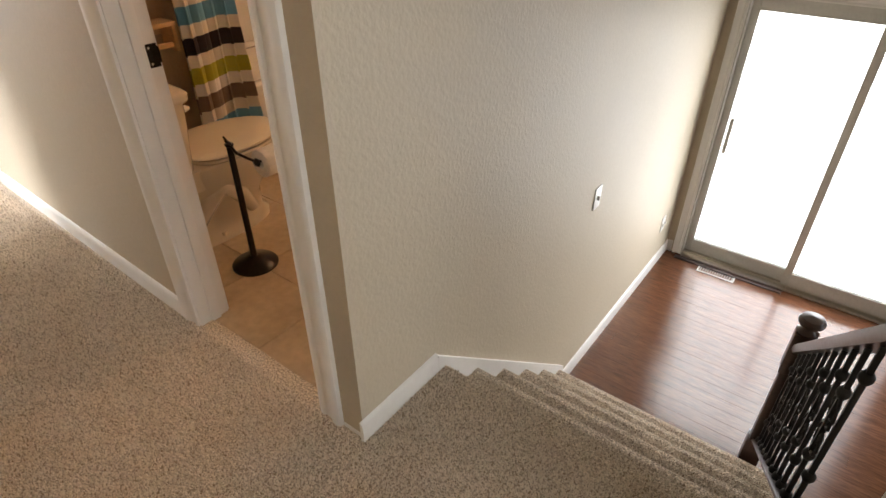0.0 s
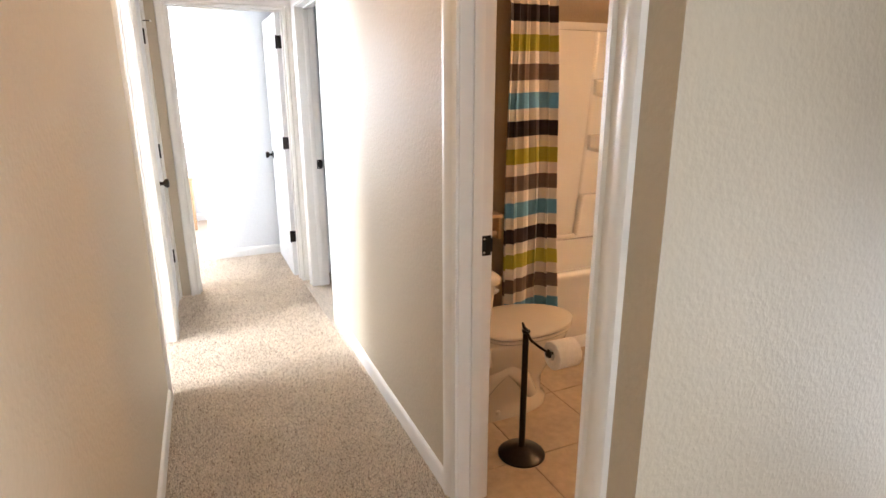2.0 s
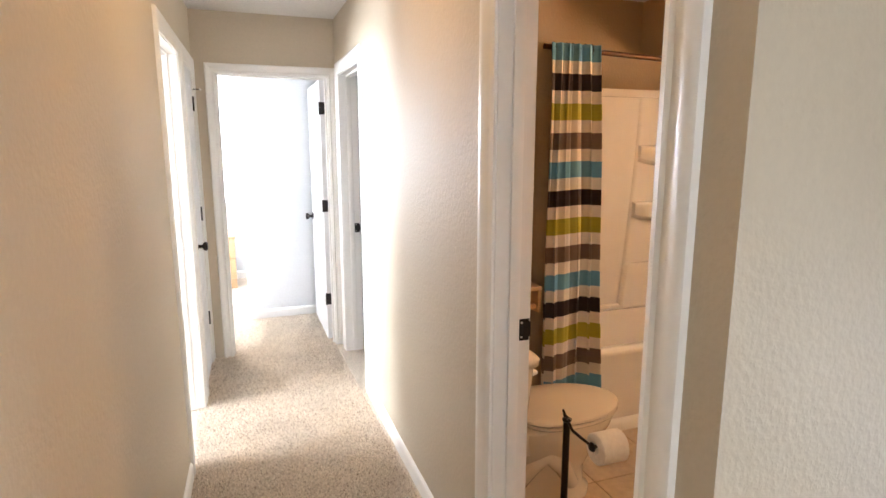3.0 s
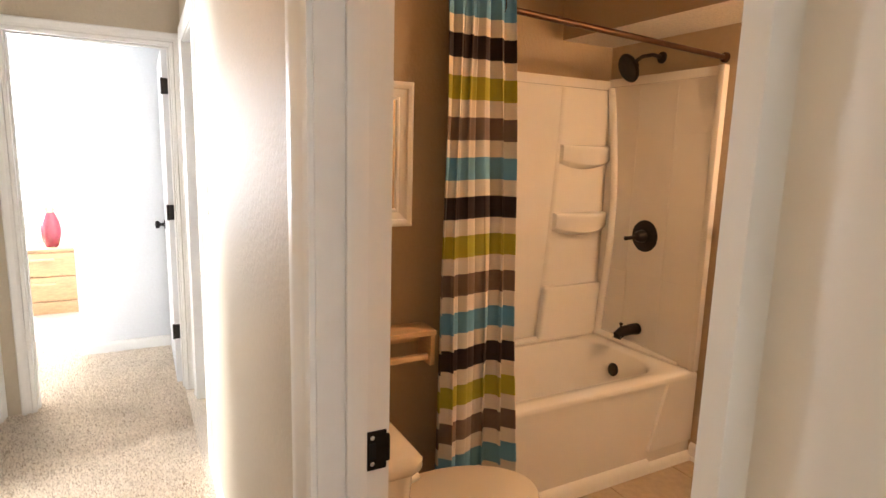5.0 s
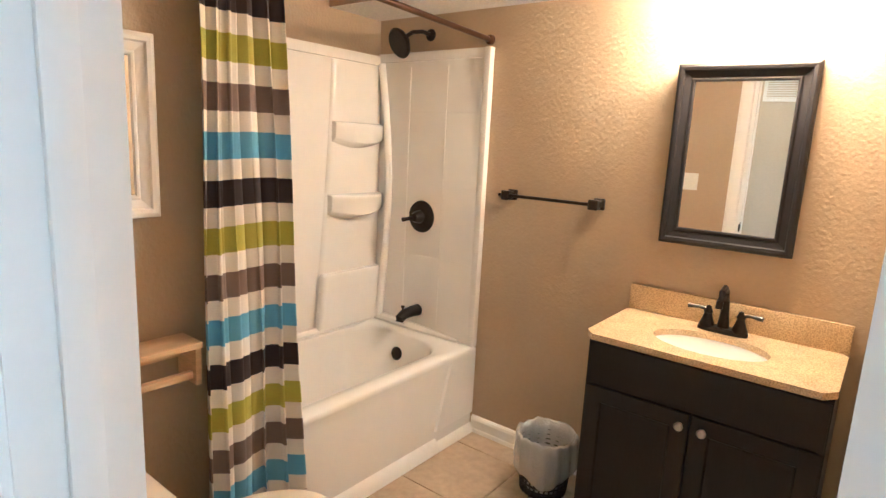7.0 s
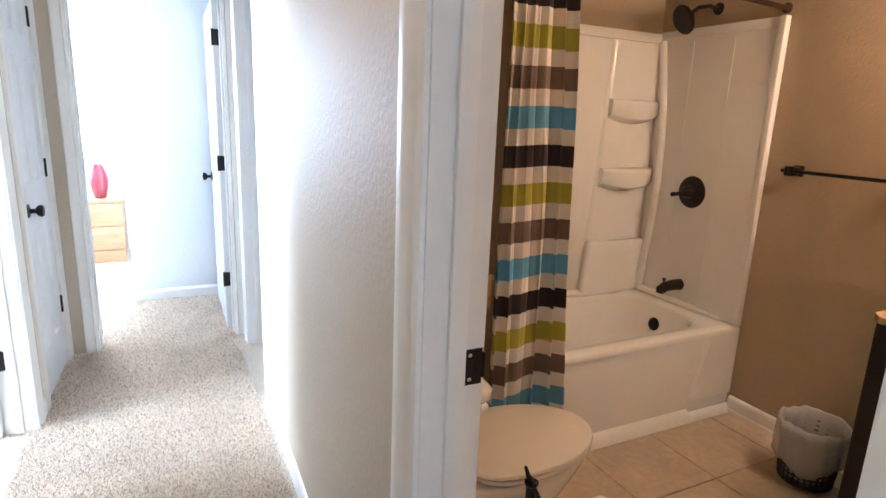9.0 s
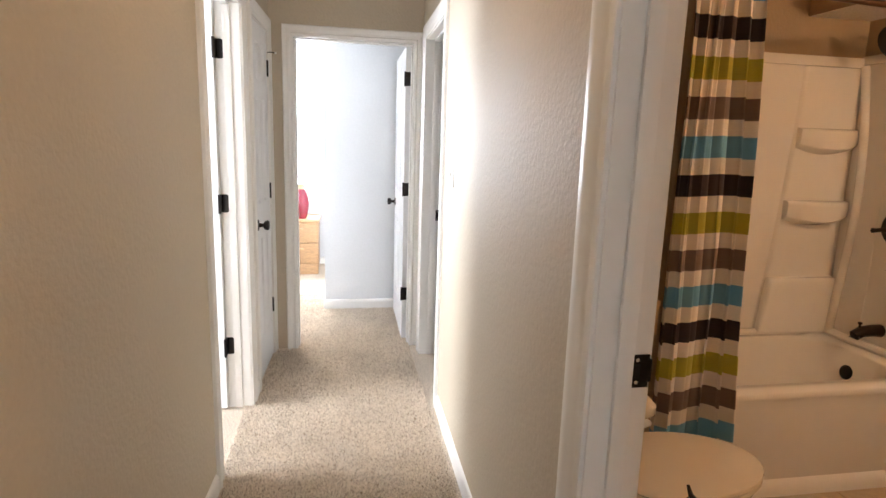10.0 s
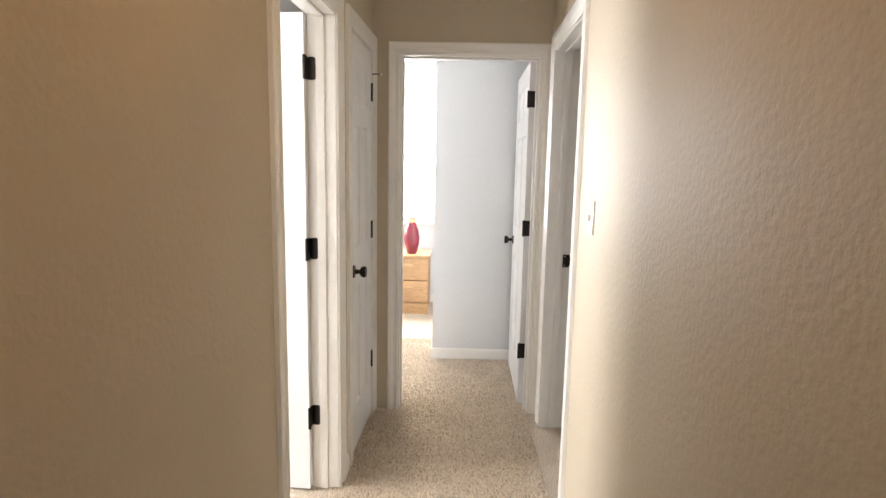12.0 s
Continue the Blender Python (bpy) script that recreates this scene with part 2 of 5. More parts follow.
def thing(name, label, category, at=(0, 0, 0), group=""):
    o = new(name)
    o.empty_display_size = 0.1
    o.matrix_world = Matrix.Translation(at)
    bpy.context.view_layer.update()
    return tagged(o, label, category, group)


def whole(name, bm, material, label, category, group="", smooth=35):
    return tagged(finish(name, bm, material, smooth), label, category, group)


# ---------- plan ----------
HN, HS, TH = 0.605, -0.37, 0.115          # hall faces, wall thickness
SW = -0.645                               # stair wall face
END = -4.32                               # hall end wall face
BS, BN, BW, BE = HN + TH, 2.756, -2.47, SW - TH   # bathroom faces
TUBW, TUBS = -3.15, 1.38                  # tub alcove back and south faces
LOW = -1.06                               # lower floor
TOP = 2.42                                # ceiling
SLY = 3.87                                # slider wall face
DH = 2.015                                # door opening height
D_BATH = (-1.488, -0.832)
D_SIDE = (-3.475, -2.815)
D_CLOS = (-4.235, -3.735)
D_RIGHT = (-4.14, -3.43)
D_END = (-0.155, 0.593)

# floors
structure("floor", boxes((END - TH, SW, HS - TH, HN + 0.05, -0.12, 0), (SW, 0.50, HS - 0.3, 1.0, -0.12, 0), (0.50, 2.4, HS - 0.3, 0.73, -0.12, 0), (-7.0, END - TH, -2.0, 2.0, -0.12, 0),
                         (-4.6, -1.9, -3.2, HS - TH, -0.12, 0), (-4.6 + 0.185, -3.3, HN + 0.05, 0.72, -0.12, 0)), CARPET, "beige speckled cut-pile carpet floor", "floor")
structure("floor_bath_base", boxes((BW - 0.1, SW - 0.05, HN + 0.05, BN, -0.12, -0.008)), GROUT, "tan grout bed under the bathroom tiles", "floor")
structure("floor_lower", boxes((SW, 3.3, 0.2, SLY + 0.1, LOW - 0.12, LOW - 0.006)), WOOD, "dark stained wood plank floor of the lower room", "floor")
structure("floor_right_room", boxes((-4.6 + 0.185, -3.3, 0.72, 2.0, -0.12, 0)), CARPET, "beige carpet floor of a side room", "floor")

# walls


def wall_x(name, y0, y1, x0, x1, openings, z0, z1, material, label):
    """A wall that runs along x, with openings (x0, x1, z0, z1)."""
    bs, cur = [], x0
    for a, b, c, d in sorted(openings):
        if a > cur:
            bs.append((cur, a, y0, y1, z0, z1))
        if c > z0:
            bs.append((a, b, y0, y1, z0, c))
        if d < z1:
            bs.append((a, b, y0, y1, d, z1))
        cur = b
    if cur < x1:
        bs.append((cur, x1, y0, y1, z0, z1))
    return structure(name, boxes(*bs), material, label, "wall")


def wall_y(name, x0, x1, y0, y1, openings, z0, z1, material, label):
    bs, cur = [], y0
    for a, b, c, d in sorted(openings):
        if a > cur:
            bs.append((x0, x1, cur, a, z0, z1))
        if c > z0:
            bs.append((x0, x1, a, b, z0, c))
        if d < z1:
            bs.append((x0, x1, a, b, d, z1))
        cur = b
    if cur < y1:
        bs.append((x0, x1, cur, y1, z0, z1))
    return structure(name, boxes(*bs), material, label, "wall")


J = 0.02   # jamb thickness
skin = 0.006
NSPLIT = D_BATH[0] - 0.095
wall_x("wall_hall_north", HN, BS - skin, NSPLIT, BE + skin, [(D_BATH[0] - J, D_BATH[1] + J, -0.12, DH + J)], -0.12, TOP, WALL, "beige orange-peel hall wall around the bathroom doorway")
wall_x("wall_hall_north_far", HN, BS - 0.03, END - TH, NSPLIT, [(D_RIGHT[0] - J, D_RIGHT[1] + J, -0.12, DH + J)], -0.12, TOP, WALL, "beige orange-peel hall wall with a doorway near the end")
wall_x("wall_bath_south", BS - skin, BS, BW, BE, [(D_BATH[0] - J, D_BATH[1] + J, -0.12, DH + J)], -0.01, TOP, BATHWALL, "tan textured bathroom wall around the doorway")
wall_y("wall_stairs", BE + skin, SW, HN, SLY, [], LOW - 0.1, 3.0, WALL, "beige textured wall beside the stairs")
wall_x("wall_hall_south", HS - TH, HS, END - TH, 2.4, [(D_SIDE[0] - J, D_SIDE[1] + J, -0.12, DH + J), (D_CLOS[0] - J, D_CLOS[1] + J, -0.12, DH + J)],
       -0.12, 3.0, WALL, "beige textured hall wall with two doorways")
wall_y("wall_hall_end", END - TH, END, HS, HN + 0.06, [(D_END[0] - J, D_END[1] + J, -0.12, DH + J)], -0.12, TOP, WALL, "beige wall over the bedroom doorway")
wall_y("wall_bath_east", BE, BE + skin, BS, BN, [], -0.01, TOP, BATHWALL, "tan textured bathroom wall behind the door")
wall_x("wall_bath_north", BN, BN + TH, TUBW - TH, BE + skin, [], -0.12, TOP, BATHWALL, "tan textured bathroom wall behind the vanity")
structure("wall_bath_west", boxes((TUBW - TH, BW, BS, TUBS, -0.12, TOP)), BATHWALL, "tan textured bathroom wall beside the toilet", "wall")
structure("wall_tub_back", boxes((TUBW - TH, TUBW, TUBS, BN, -0.12, TOP)), BATHWALL, "tan textured wall behind the tub", "wall")
wall_x("wall_slider", SLY, SLY + TH, SW - TH, 3.3, [(-0.53, 0.92, LOW - 0.1, 0.80)], LOW - 0.1, 3.0, WALL, "beige wall round the sliding glass door")
wall_y("wall_lower_east", 3.3, 3.3 + TH, 0.2, SLY, [], LOW - 0.1, 3.0, WALL, "beige wall closing the lower room")
# Unseen closing wall, added with an opening for the landing fill.
wall_y("wall_landing_east", 2.4, 2.52, HS - 0.3, 0.73, [(-0.30, 0.64, 0.9, 2.3)], LOW - 0.1, 3.0, WALL, "unseen beige wall added to close the landing, with an opening for fill light")
wall_x("wall_lower_south", 0.73, 0.85, 0.50, 3.3, [], LOW - 0.1, 3.0, WALL, "beige wall closing the lower room")
structure("wall_bedroom_closet", boxes((-6.2, -5.235, 0.0, 2.0, -0.12, TOP)), PALEWALL, "pale bedroom wall facing the doorway", "wall")
wall_y("wall_bedroom_west", -7.0 - TH, -7.0, -2.0, 2.0, [(-1.5, 0.0, 0.85, 2.12)], -0.12, TOP, PALEWALL, "pale bedroom wall with a window")
wall_x("wall_bedroom_south", -2.0 - TH, -2.0, -7.0, END - TH, [], -0.12, TOP, PALEWALL, "pale bedroom wall")
wall_x("wall_bedroom_north", 2.0, 2.0 + TH, -7.0, -3.2, [], -0.12, TOP, PALEWALL, "pale bedroom wall")
wall_y("wall_bedroom_east", END - TH - skin, END - TH, -2.0, 2.0, [(D_END[0] - J, D_END[1] + J, -0.12, DH + J)], -0.02, TOP, PALEWALL, "pale bedroom wall around the doorway")
wall_y("wall_side_room_west", END - TH, END, -3.2, HS - TH, [], -0.12, TOP, PALEWALL, "pale side room wall")
wall_y("wall_side_room_east", -1.9, -1.9 + TH, -3.2, HS - TH, [], -0.12, TOP, PALEWALL, "pale side room wall")
wall_x("wall_side_room_south", -3.2 - TH, -3.2, END, -1.9, [(-3.7, -2.3, 0.8, 2.1)], -0.12, TOP, PALEWALL, "pale side room wall with a window")
wall_y("wall_right_room_east", -3.32, -3.2, BS, 2.0, [], -0.12, TOP, PALEWALL, "pale wall of a side room")
structure("wall_closet_back", boxes((-4.3, -3.6, -1.1, -1.0, -0.12, TOP)), PALEWALL, "pale back wall of the hall closet", "wall")
structure("ceiling_hall", boxes((END - TH, NSPLIT, HS - 0.3, HN + 0.07, TOP, TOP + 0.1), (NSPLIT, 2.52, HS - 0.3, HN, TOP, TOP + 0.1), (SW, 2.52, HN, 0.73, TOP, TOP + 0.1)), CEIL, "off-white textured hall ceiling", "ceiling")
structure("ceiling_stairs", boxes((SW - TH, 3.4, HN, SLY + TH, 3.0, 3.1), (SW - TH, 3.4, HN, HN + 0.02, TOP, 3.0)), CEIL, "off-white ceiling over the stairs", "ceiling")
structure("ceiling_bath", boxes((TUBW - TH, BE + skin, BS, BN, TOP, TOP + 0.1)), CEIL, "off-white textured bathroom ceiling", "ceiling")
structure("ceiling_soffit", boxes((TUBW, BE, 2.40, BN, 2.07, TOP)), [CEIL, BATHWALL], "lowered textured ceiling box over tub and vanity", "ceiling")
sof = bpy.data.objects["ceiling_soffit"].data
for p in sof.polygons:
    p.material_index = 0 if abs(p.normal.z) > 0.5 else 1
structure("ceiling_bedroom", boxes((-7.1, END - TH, -2.1, 2.1, TOP, TOP + 0.1)), CEIL, "white bedroom ceiling", "ceiling")
structure("ceiling_side_room", boxes((END, -1.8, -3.3, HS - TH, TOP, TOP + 0.1)), CEIL, "white side room ceiling", "ceiling")
structure("ceiling_right_room", boxes((END - TH, -3.2, BS, 2.1, TOP, TOP + 0.1)), CEIL, "white side room ceiling", "ceiling")

# outdoors
structure("ground", boxes((-300, 300, -300, 300, LOW - 0.6, LOW - 0.3)), SKYGROUND, "plain grass ground outside", "ground")
structure("backdrop_garden", boxes((-1.6, 2.2, 4.5, 4.52, LOW - 0.3, 2.2)), OUTSIDE, "overexposed bright outdoors beyond the glass", "backdrop")
structure("backdrop_bedroom", boxes((-8.0, -7.98, -3.0, 1.5, -0.5, 3.6)), OUTSIDE, "overexposed bright outdoors beyond the window", "backdrop")
# Added glowing panel out of view, lights the landing through the opening.
structure("backdrop_landing", boxes((3.0, 3.02, -1.6, 0.70, 0.0, 3.2)), OUTSIDE, "unseen glowing panel added to light the landing", "backdrop")
structure("backdrop_side", boxes((-5.0, -1.0, -4.3, -4.28, -0.5, 3.6)), OUTSIDE, "overexposed bright outdoors beyond the window", "backdrop")

# ---------- trim ----------
HINGE_Z = (0.328, 1.065, 1.795)
CASING = [(0, 0), (0, 0.009), (0.010, 0.012), (0.016, 0.006), (0.030, 0.007), (0.042, 0.016), (0.056, 0.018), (0.062, 0.014), (0.064, 0)]


def prism(a, b):
    bm = bmesh.new()
    va, vb = [bm.verts.new(p) for p in a], [bm.verts.new(p) for p in b]
    n = len(a)
    for k in range(n):
        bm.faces.new((va[k], va[(k + 1) % n], vb[(k + 1) % n], vb[k]))
    bm.faces.new(va[::-1])
    bm.faces.new(vb)
    bmesh.ops.recalc_face_normals(bm, faces=bm.faces)
    return bm


def door_frame(name, m, w, th, label, h=DH, back=True, stop_at=None, hinge_x=None, wide=1.3, hinges=HINGE_Z):
    """Jambs, stops and moulded casing of an opening: local x along it, y into the wall, z up."""
    root = new(name)
    root.matrix_world = m
    bpy.context.view_layer.update()
    tagged(root, label, "door frame", kind="structure")
    prof = [(u * wide, d) for u, d in CASING]

    def add(nm, bm):
        o = finish(nm, bm, TRIM, 30)
        o.parent = root
        return o
    add("jamb", boxes((-J, 0, 0, th, 0, h)))
    add("jamb", boxes((w, w + J, 0, th, 0, h)))
    add("jamb_head", boxes((-J, w + J, 0, th, h, h + J)))
    if stop_at is not None:
        add("door_stop", boxes((0, 0.011, stop_at, stop_at + 0.034, 0, h), bevel=0.002))
        add("door_stop", boxes((w - 0.011, w, stop_at, stop_at + 0.034, 0, h), bevel=0.002))
        add("door_stop", boxes((0.011, w - 0.011, stop_at, stop_at + 0.034, h - 0.011, h), bevel=0.002))
    if hinge_x is not None:
        for z in hinges:
            bm = loft([rrect(th - 0.037, th + 0.004, z - 0.033, z + 0.057, q, 0.014, 4) for q in (-0.002, 0.002)])
            bm.transform(Matrix(((0, 0, 1, hinge_x), (1, 0, 0, 0), (0, 1, 0, 0), (0, 0, 0, 1))))
            bmesh.ops.recalc_face_normals(bm, faces=bm.faces)
            o = finish("hinge_plate", bm, BRONZE, 30)
            o.parent = root
            tagged(o, "black bronze hinge plate")
    r = 0.006
    for side in ((0, -1), (th, 1))[: 2 if back else 1]:
        y, s = side
        add("casing", prism([(-r - u, y + s * d, 0) for u, d in prof], [(-r - u, y + s * d, h + r + u) for u, d in prof]))
        add("casing", prism([(w + r + u, y + s * d, 0) for u, d in prof], [(w + r + u, y + s * d, h + r + u) for u, d in prof]))
        add("casing", prism([(-r - u, y + s * d, h + r + u) for u, d in prof], [(w + r + u, y + s * d, h + r + u) for u, d in prof]))
    return root


KNOB = [(0.0, 0), (0.031, 0), (0.031, 0.006), (0.012, 0.010), (0.010, 0.030), (0.024, 0.040), (0.028, 0.052), (0.024, 0.062), (0.0, 0.066)]


def hinge(parent, m):
    bm = boxes((-0.002, 0.003, -0.034, 0.0, -0.045, 0.045), bevel=0.001)
    tube([(0, 0.004, -0.047), (0, 0.004, 0.047)], 0.0065, 10, bm)
    o = finish("hinge", bm, BRONZE, 35)
    o.parent = parent
    o.matrix_basis = m
    return tagged(o, "black bronze hinge")


def door_leaf(name, m, w, label, hinges=HINGE_Z, knob_u=None, h=2.0, panels=True, flip=1):
    """Moulded six-panel leaf: local x from the hinge to the latch, y its thickness, z up."""
    root = new(name)
    root.matrix_world = m
    bpy.context.view_layer.update()
    tagged(root, label, "door")
    t = 0.035
    bm = bmesh.new()
    s = 0.105
    cols = [(s, w / 2 - 0.04), (w / 2 + 0.04, w - s)]
    rows = [(0.22, 0.82), (1.02, 1.60), (1.70, 1.90)]
    if not panels:
        cols, rows = [], []
    xs = sorted({0, w, *[c for k in cols for c in k]})
    zs = sorted({0, h, *[c for k in rows for c in k]})
    for i in range(len(xs) - 1):
        for k in range(len(zs) - 1):
            panel = (xs[i], xs[i + 1]) in cols and (zs[k], zs[k + 1]) in rows
            if not panel:
                box(bm, xs[i], xs[i + 1], 0, t, zs[k], zs[k + 1])
            else:
                x0, x1, z0, z1 = xs[i], xs[i + 1], zs[k], zs[k + 1]
                for y, d in ((0, 1), (t, -1)):
                    def rect(g, dep):
                        return [(x0 + g, y + d * dep, z0 + g), (x1 - g, y + d * dep, z0 + g), (x1 - g, y + d * dep, z1 - g), (x0 + g, y + d * dep, z1 - g)]
                    rs = [[bm.verts.new(p) for p in rect(g, dep)] for g, dep in ((0, 0), (0.012, 0.009), (0.022, 0.009), (0.045, 0.003))]
                    for a, b in zip(rs, rs[1:]):
                        for q in range(4):
                            bm.faces.new((a[q], a[(q + 1) % 4], b[(q + 1) % 4], b[q]))
                    bm.faces.new(rs[-1])
    bmesh.ops.recalc_face_normals(bm, faces=bm.faces)
    o = finish("panel_leaf", bm, DOORW, 0)
    o.parent = root
    for z in hinges:
        hinge(root, pose(-0.003, t, z))
    if knob_u:
        for y, rx in ((0, 90), (t, -90)):
            k = finish("knob", lathe(KNOB, None, 20), BRONZE, 40)
            k.parent = root
            k.matrix_basis = pose(knob_u, y, 0.910, rx)
            tagged(k, "black bronze round knob")
    return root


door_frame("door_frame_bath", pose(D_BATH[0], HN, 0), D_BATH[1] - D_BATH[0], TH, "white painted bathroom door frame with moulded casing", stop_at=0.045, hinge_x=D_BATH[1] - D_BATH[0], wide=1.5, hinges=(0.33, 1.155, 1.80))
door_frame("door_frame_right", pose(D_RIGHT[0], HN, 0), D_RIGHT[1] - D_RIGHT[0], TH, "white painted side room door frame", stop_at=0.045)
door_frame("door_frame_side", pose(D_SIDE[1], HS, 0, 0, 0, 180), D_SIDE[1] - D_SIDE[0], TH, "white painted side room door frame", stop_at=0.045, hinge_x=D_SIDE[1] - D_SIDE[0])
door_frame("door_frame_closet", pose(D_CLOS[1], HS, 0, 0, 0, 180), D_CLOS[1] - D_CLOS[0], TH, "white painted closet door frame", stop_at=0.045)
door_frame("door_frame_end", pose(END, D_END[0], 0, 0, 0, 90), D_END[1] - D_END[0], TH, "white painted bedroom door frame", wide=1.0, stop_at=0.045, hinge_x=D_END[1] - D_END[0])

# leaves: bedroom (open), side room (open), closet (shut), bathroom (open)
door_leaf("door_bedroom", pose(END - TH - 0.002, D_END[1] - 0.004, 0.012, 0, 0, 179.3), 0.74, "white panelled bedroom door standing open", knob_u=0.68)
door_leaf("door_side_room", pose(D_SIDE[0] + 0.004, HS - TH - 0.002, 0.012, 0, 0, -92), 0.65, "white panelled side room door standing open", knob_u=0.59, flip=1)
door_leaf("door_closet", pose(D_CLOS[0] + 0.003, HS - 0.037, 0.012, 0, 0, 0), 0.494, "white panelled closet door, shut", knob_u=0.44)
door_leaf("door_bath", pose(D_BATH[1] - 0.001, BS + 0.022, 0.012, 0, 0, 88.5), 0.61, "white panelled bathroom door standing open", hinges=(0.32, 1.165, 1.80), knob_u=0.55)


def strike(name, x, y, z, s, label):
    """Latch plate on a jamb face that looks along x * s."""
    root = thing(name, label, "strike plate", (x, y, z))
    part("plate", boxes((x, x + s * 0.003, y - 0.010, y + 0.029, z - 0.034, z + 0.034) if s > 0 else (x - 0.003, x, y - 0.020, y + 0.022, z - 0.03, z + 0.03), bevel=0.001), BRONZE, root)
    # Thin black chip on the plate, painted as the hole's shade.
    part("latch_hole", boxes((x + s * 0.0035 - 0.001, x + s * 0.0035 + 0.001, y - 0.002, y + 0.010, z - 0.014, z + 0.014)), DARK, root, "black chip for the shade inside the latch hole")
    part("lip", boxes((x - 0.006, x + 0.003, y + 0.0285, y + 0.036, z - 0.024, z + 0.024), bevel=0.003), BRONZE, root)
    for dz in (-0.023, 0.023):
        part("screw", lathe([(0.0, 0), (0.004, 0.0), (0.003, 0.0015), (0.0, 0.002)], Matrix.Translation((x + s * 0.003, y + 0.004, z + dz)) @ pose(0, 0, 0, 0, 90 * s, 0), 8), NICKEL, root)
    return root


strike("strike_plate", D_BATH[0] , BS - 0.028, 0.985, 1, "dark bronze strike plate on the white bathroom jamb")
STRIKE_R = strike("strike_plate", D_RIGHT[0], BS - 0.028, 0.94, 1, "dark bronze strike plate on the white side room jamb")

BASEP = [(0, 0), (0.013, 0), (0.013, 0.062), (0.010, 0.074), (0.005, 0.080), (0, 0.082)]


def baseboard(p, q, nx, ny, z=0.0, scale=1.0, name="baseboard"):
    a = [(p[0] + nx * d * scale, p[1] + ny * d * scale, z + e * scale) for d, e in BASEP]
    b = [(q[0] + nx * d * scale, q[1] + ny * d * scale, z + e * scale) for d, e in BASEP]
    return structure(name, prism(a, b), TRIM, "white painted baseboard", "baseboard", smooth=0)


C = 0.105
NB1 = baseboard((D_BATH[0] - C, HN), (D_RIGHT[1] + C, HN), 0, -1)
baseboard((SW, HN), (D_BATH[1] + C, HN), 0, -1, scale=0.2)
SB1 = baseboard((D_SIDE[1] + C, HS), (2.4, HS), 0, 1)
SB2 = baseboard((D_CLOS[1] + C, HS), (D_SIDE[0] - C, HS), 0, 1)
baseboard((SW, HN - 0.012), (SW, 0.96), 1, 0)
baseboard((-5.235, 0.0), (-5.235, 1.9), 1, 0)
baseboard((-5.235, 0.0), (-6.2, 0.0), 0, -1)
baseboard((-2.41, BN), (-1.64, BN), 0, -1, z=-0.004, scale=1.1)
baseboard((-2.41, BN - 0.0146), (-1.64, BN - 0.0146), 0, -1, z=-0.002, scale=0.27, name="shoe_moulding")
baseboard((SW, SLY), (SW, 2.12), 1, 0, z=LOW, scale=1.1)
baseboard((SW + 0.013, SLY), (-0.60, SLY), 0, -1, z=LOW, scale=1.1)
baseboard((-7.0, -2.0), (-7.0, 2.0), 1, 0)

SOUTH = ["wall_hall_south", "door_frame_side", "door_frame_closet", "door_side_room", "door_closet", SB1.name, SB2.name]

# ---------- stairs ----------
RISE, TREAD, FIRST = 0.1767, 0.211, 0.985
NST = 6
stairs = thing("staircase", "short staircase of carpeted steps going down beside the wall", "stairs", (0, 1.5, LOW))
stairs["kind"] = "structure"
for i in range(NST):
    y0, z1 = FIRST + (i - 1) * TREAD, -RISE * i
    if i == 0:
        bm = boxes((SW + 0.002, 0.49, FIRST - 0.04, FIRST + 0.004, -0.05, 0.002), bevel=0.016)
    else:
        bm = boxes((SW + 0.002, 0.47, y0 - 0.03, y0 + TREAD + 0.016, z1 - 0.048, z1), bevel=0.02)
        box(bm, SW + 0.003, 0.469, y0 - 0.02, y0 + TREAD - 0.014, z1 - RISE - 0.004, z1 - 0.03)
    part("carpeted_step", bm, CARPET, stairs, smooth=50)
part("stair_base", boxes((SW + 0.002, 0.465, FIRST - 0.03, FIRST + 0.02, LOW, -0.06)), CARPET, stairs)
sk0 = [(SW, 0.96, 0.075), (SW, 2.10, LOW + 0.16), (SW, 2.12, LOW + 0.02), (SW, 2.06, LOW), (SW, 0.96, -0.12)]
structure("skirt_board", prism(sk0, [(x + 0.014, y, z) for x, y, z in sk0]), TRIM, "white painted stair skirt board", "skirting")

# ---------- stair rail ----------
RX = 0.355
rail = thing("stair_railing", "dark wooden stair railing with black wrought iron balusters", "railing", (RX, 2.2, LOW))
rail["kind"] = "structure"
NY = 2.20
post = boxes((RX - 0.042, RX + 0.042, NY - 0.042, NY + 0.042, LOW, LOW + 0.20), (RX - 0.033, RX + 0.033, NY - 0.033, NY + 0.033, LOW + 0.20, LOW + 0.66),
             (RX - 0.042, RX + 0.042, NY - 0.042, NY + 0.042, LOW + 0.66, LOW + 0.88), bevel=0.005)
lathe([(0.0, 0), (0.040, 0), (0.044, 0.012), (0.026, 0.028), (0.024, 0.036), (0.048, 0.052), (0.052, 0.066), (0.044, 0.084), (0.0, 0.092)],
      Matrix.Translation((RX, NY, LOW + 0.878)), 20, post)
part("newel_post", post, RAILW, rail, "dark turned newel post with a button top")
SL = RISE / TREAD
ry0, rz0 = NY - 0.03, LOW + 0.80
ry1 = 0.90
rz1 = rz0 + (ry0 - ry1) * SL
sec = [(-0.024, -0.022), (-0.032, 0.0), (-0.030, 0.022), (-0.016, 0.034), (0.016, 0.034), (0.030, 0.022), (0.032, 0.0), (0.024, -0.022)]
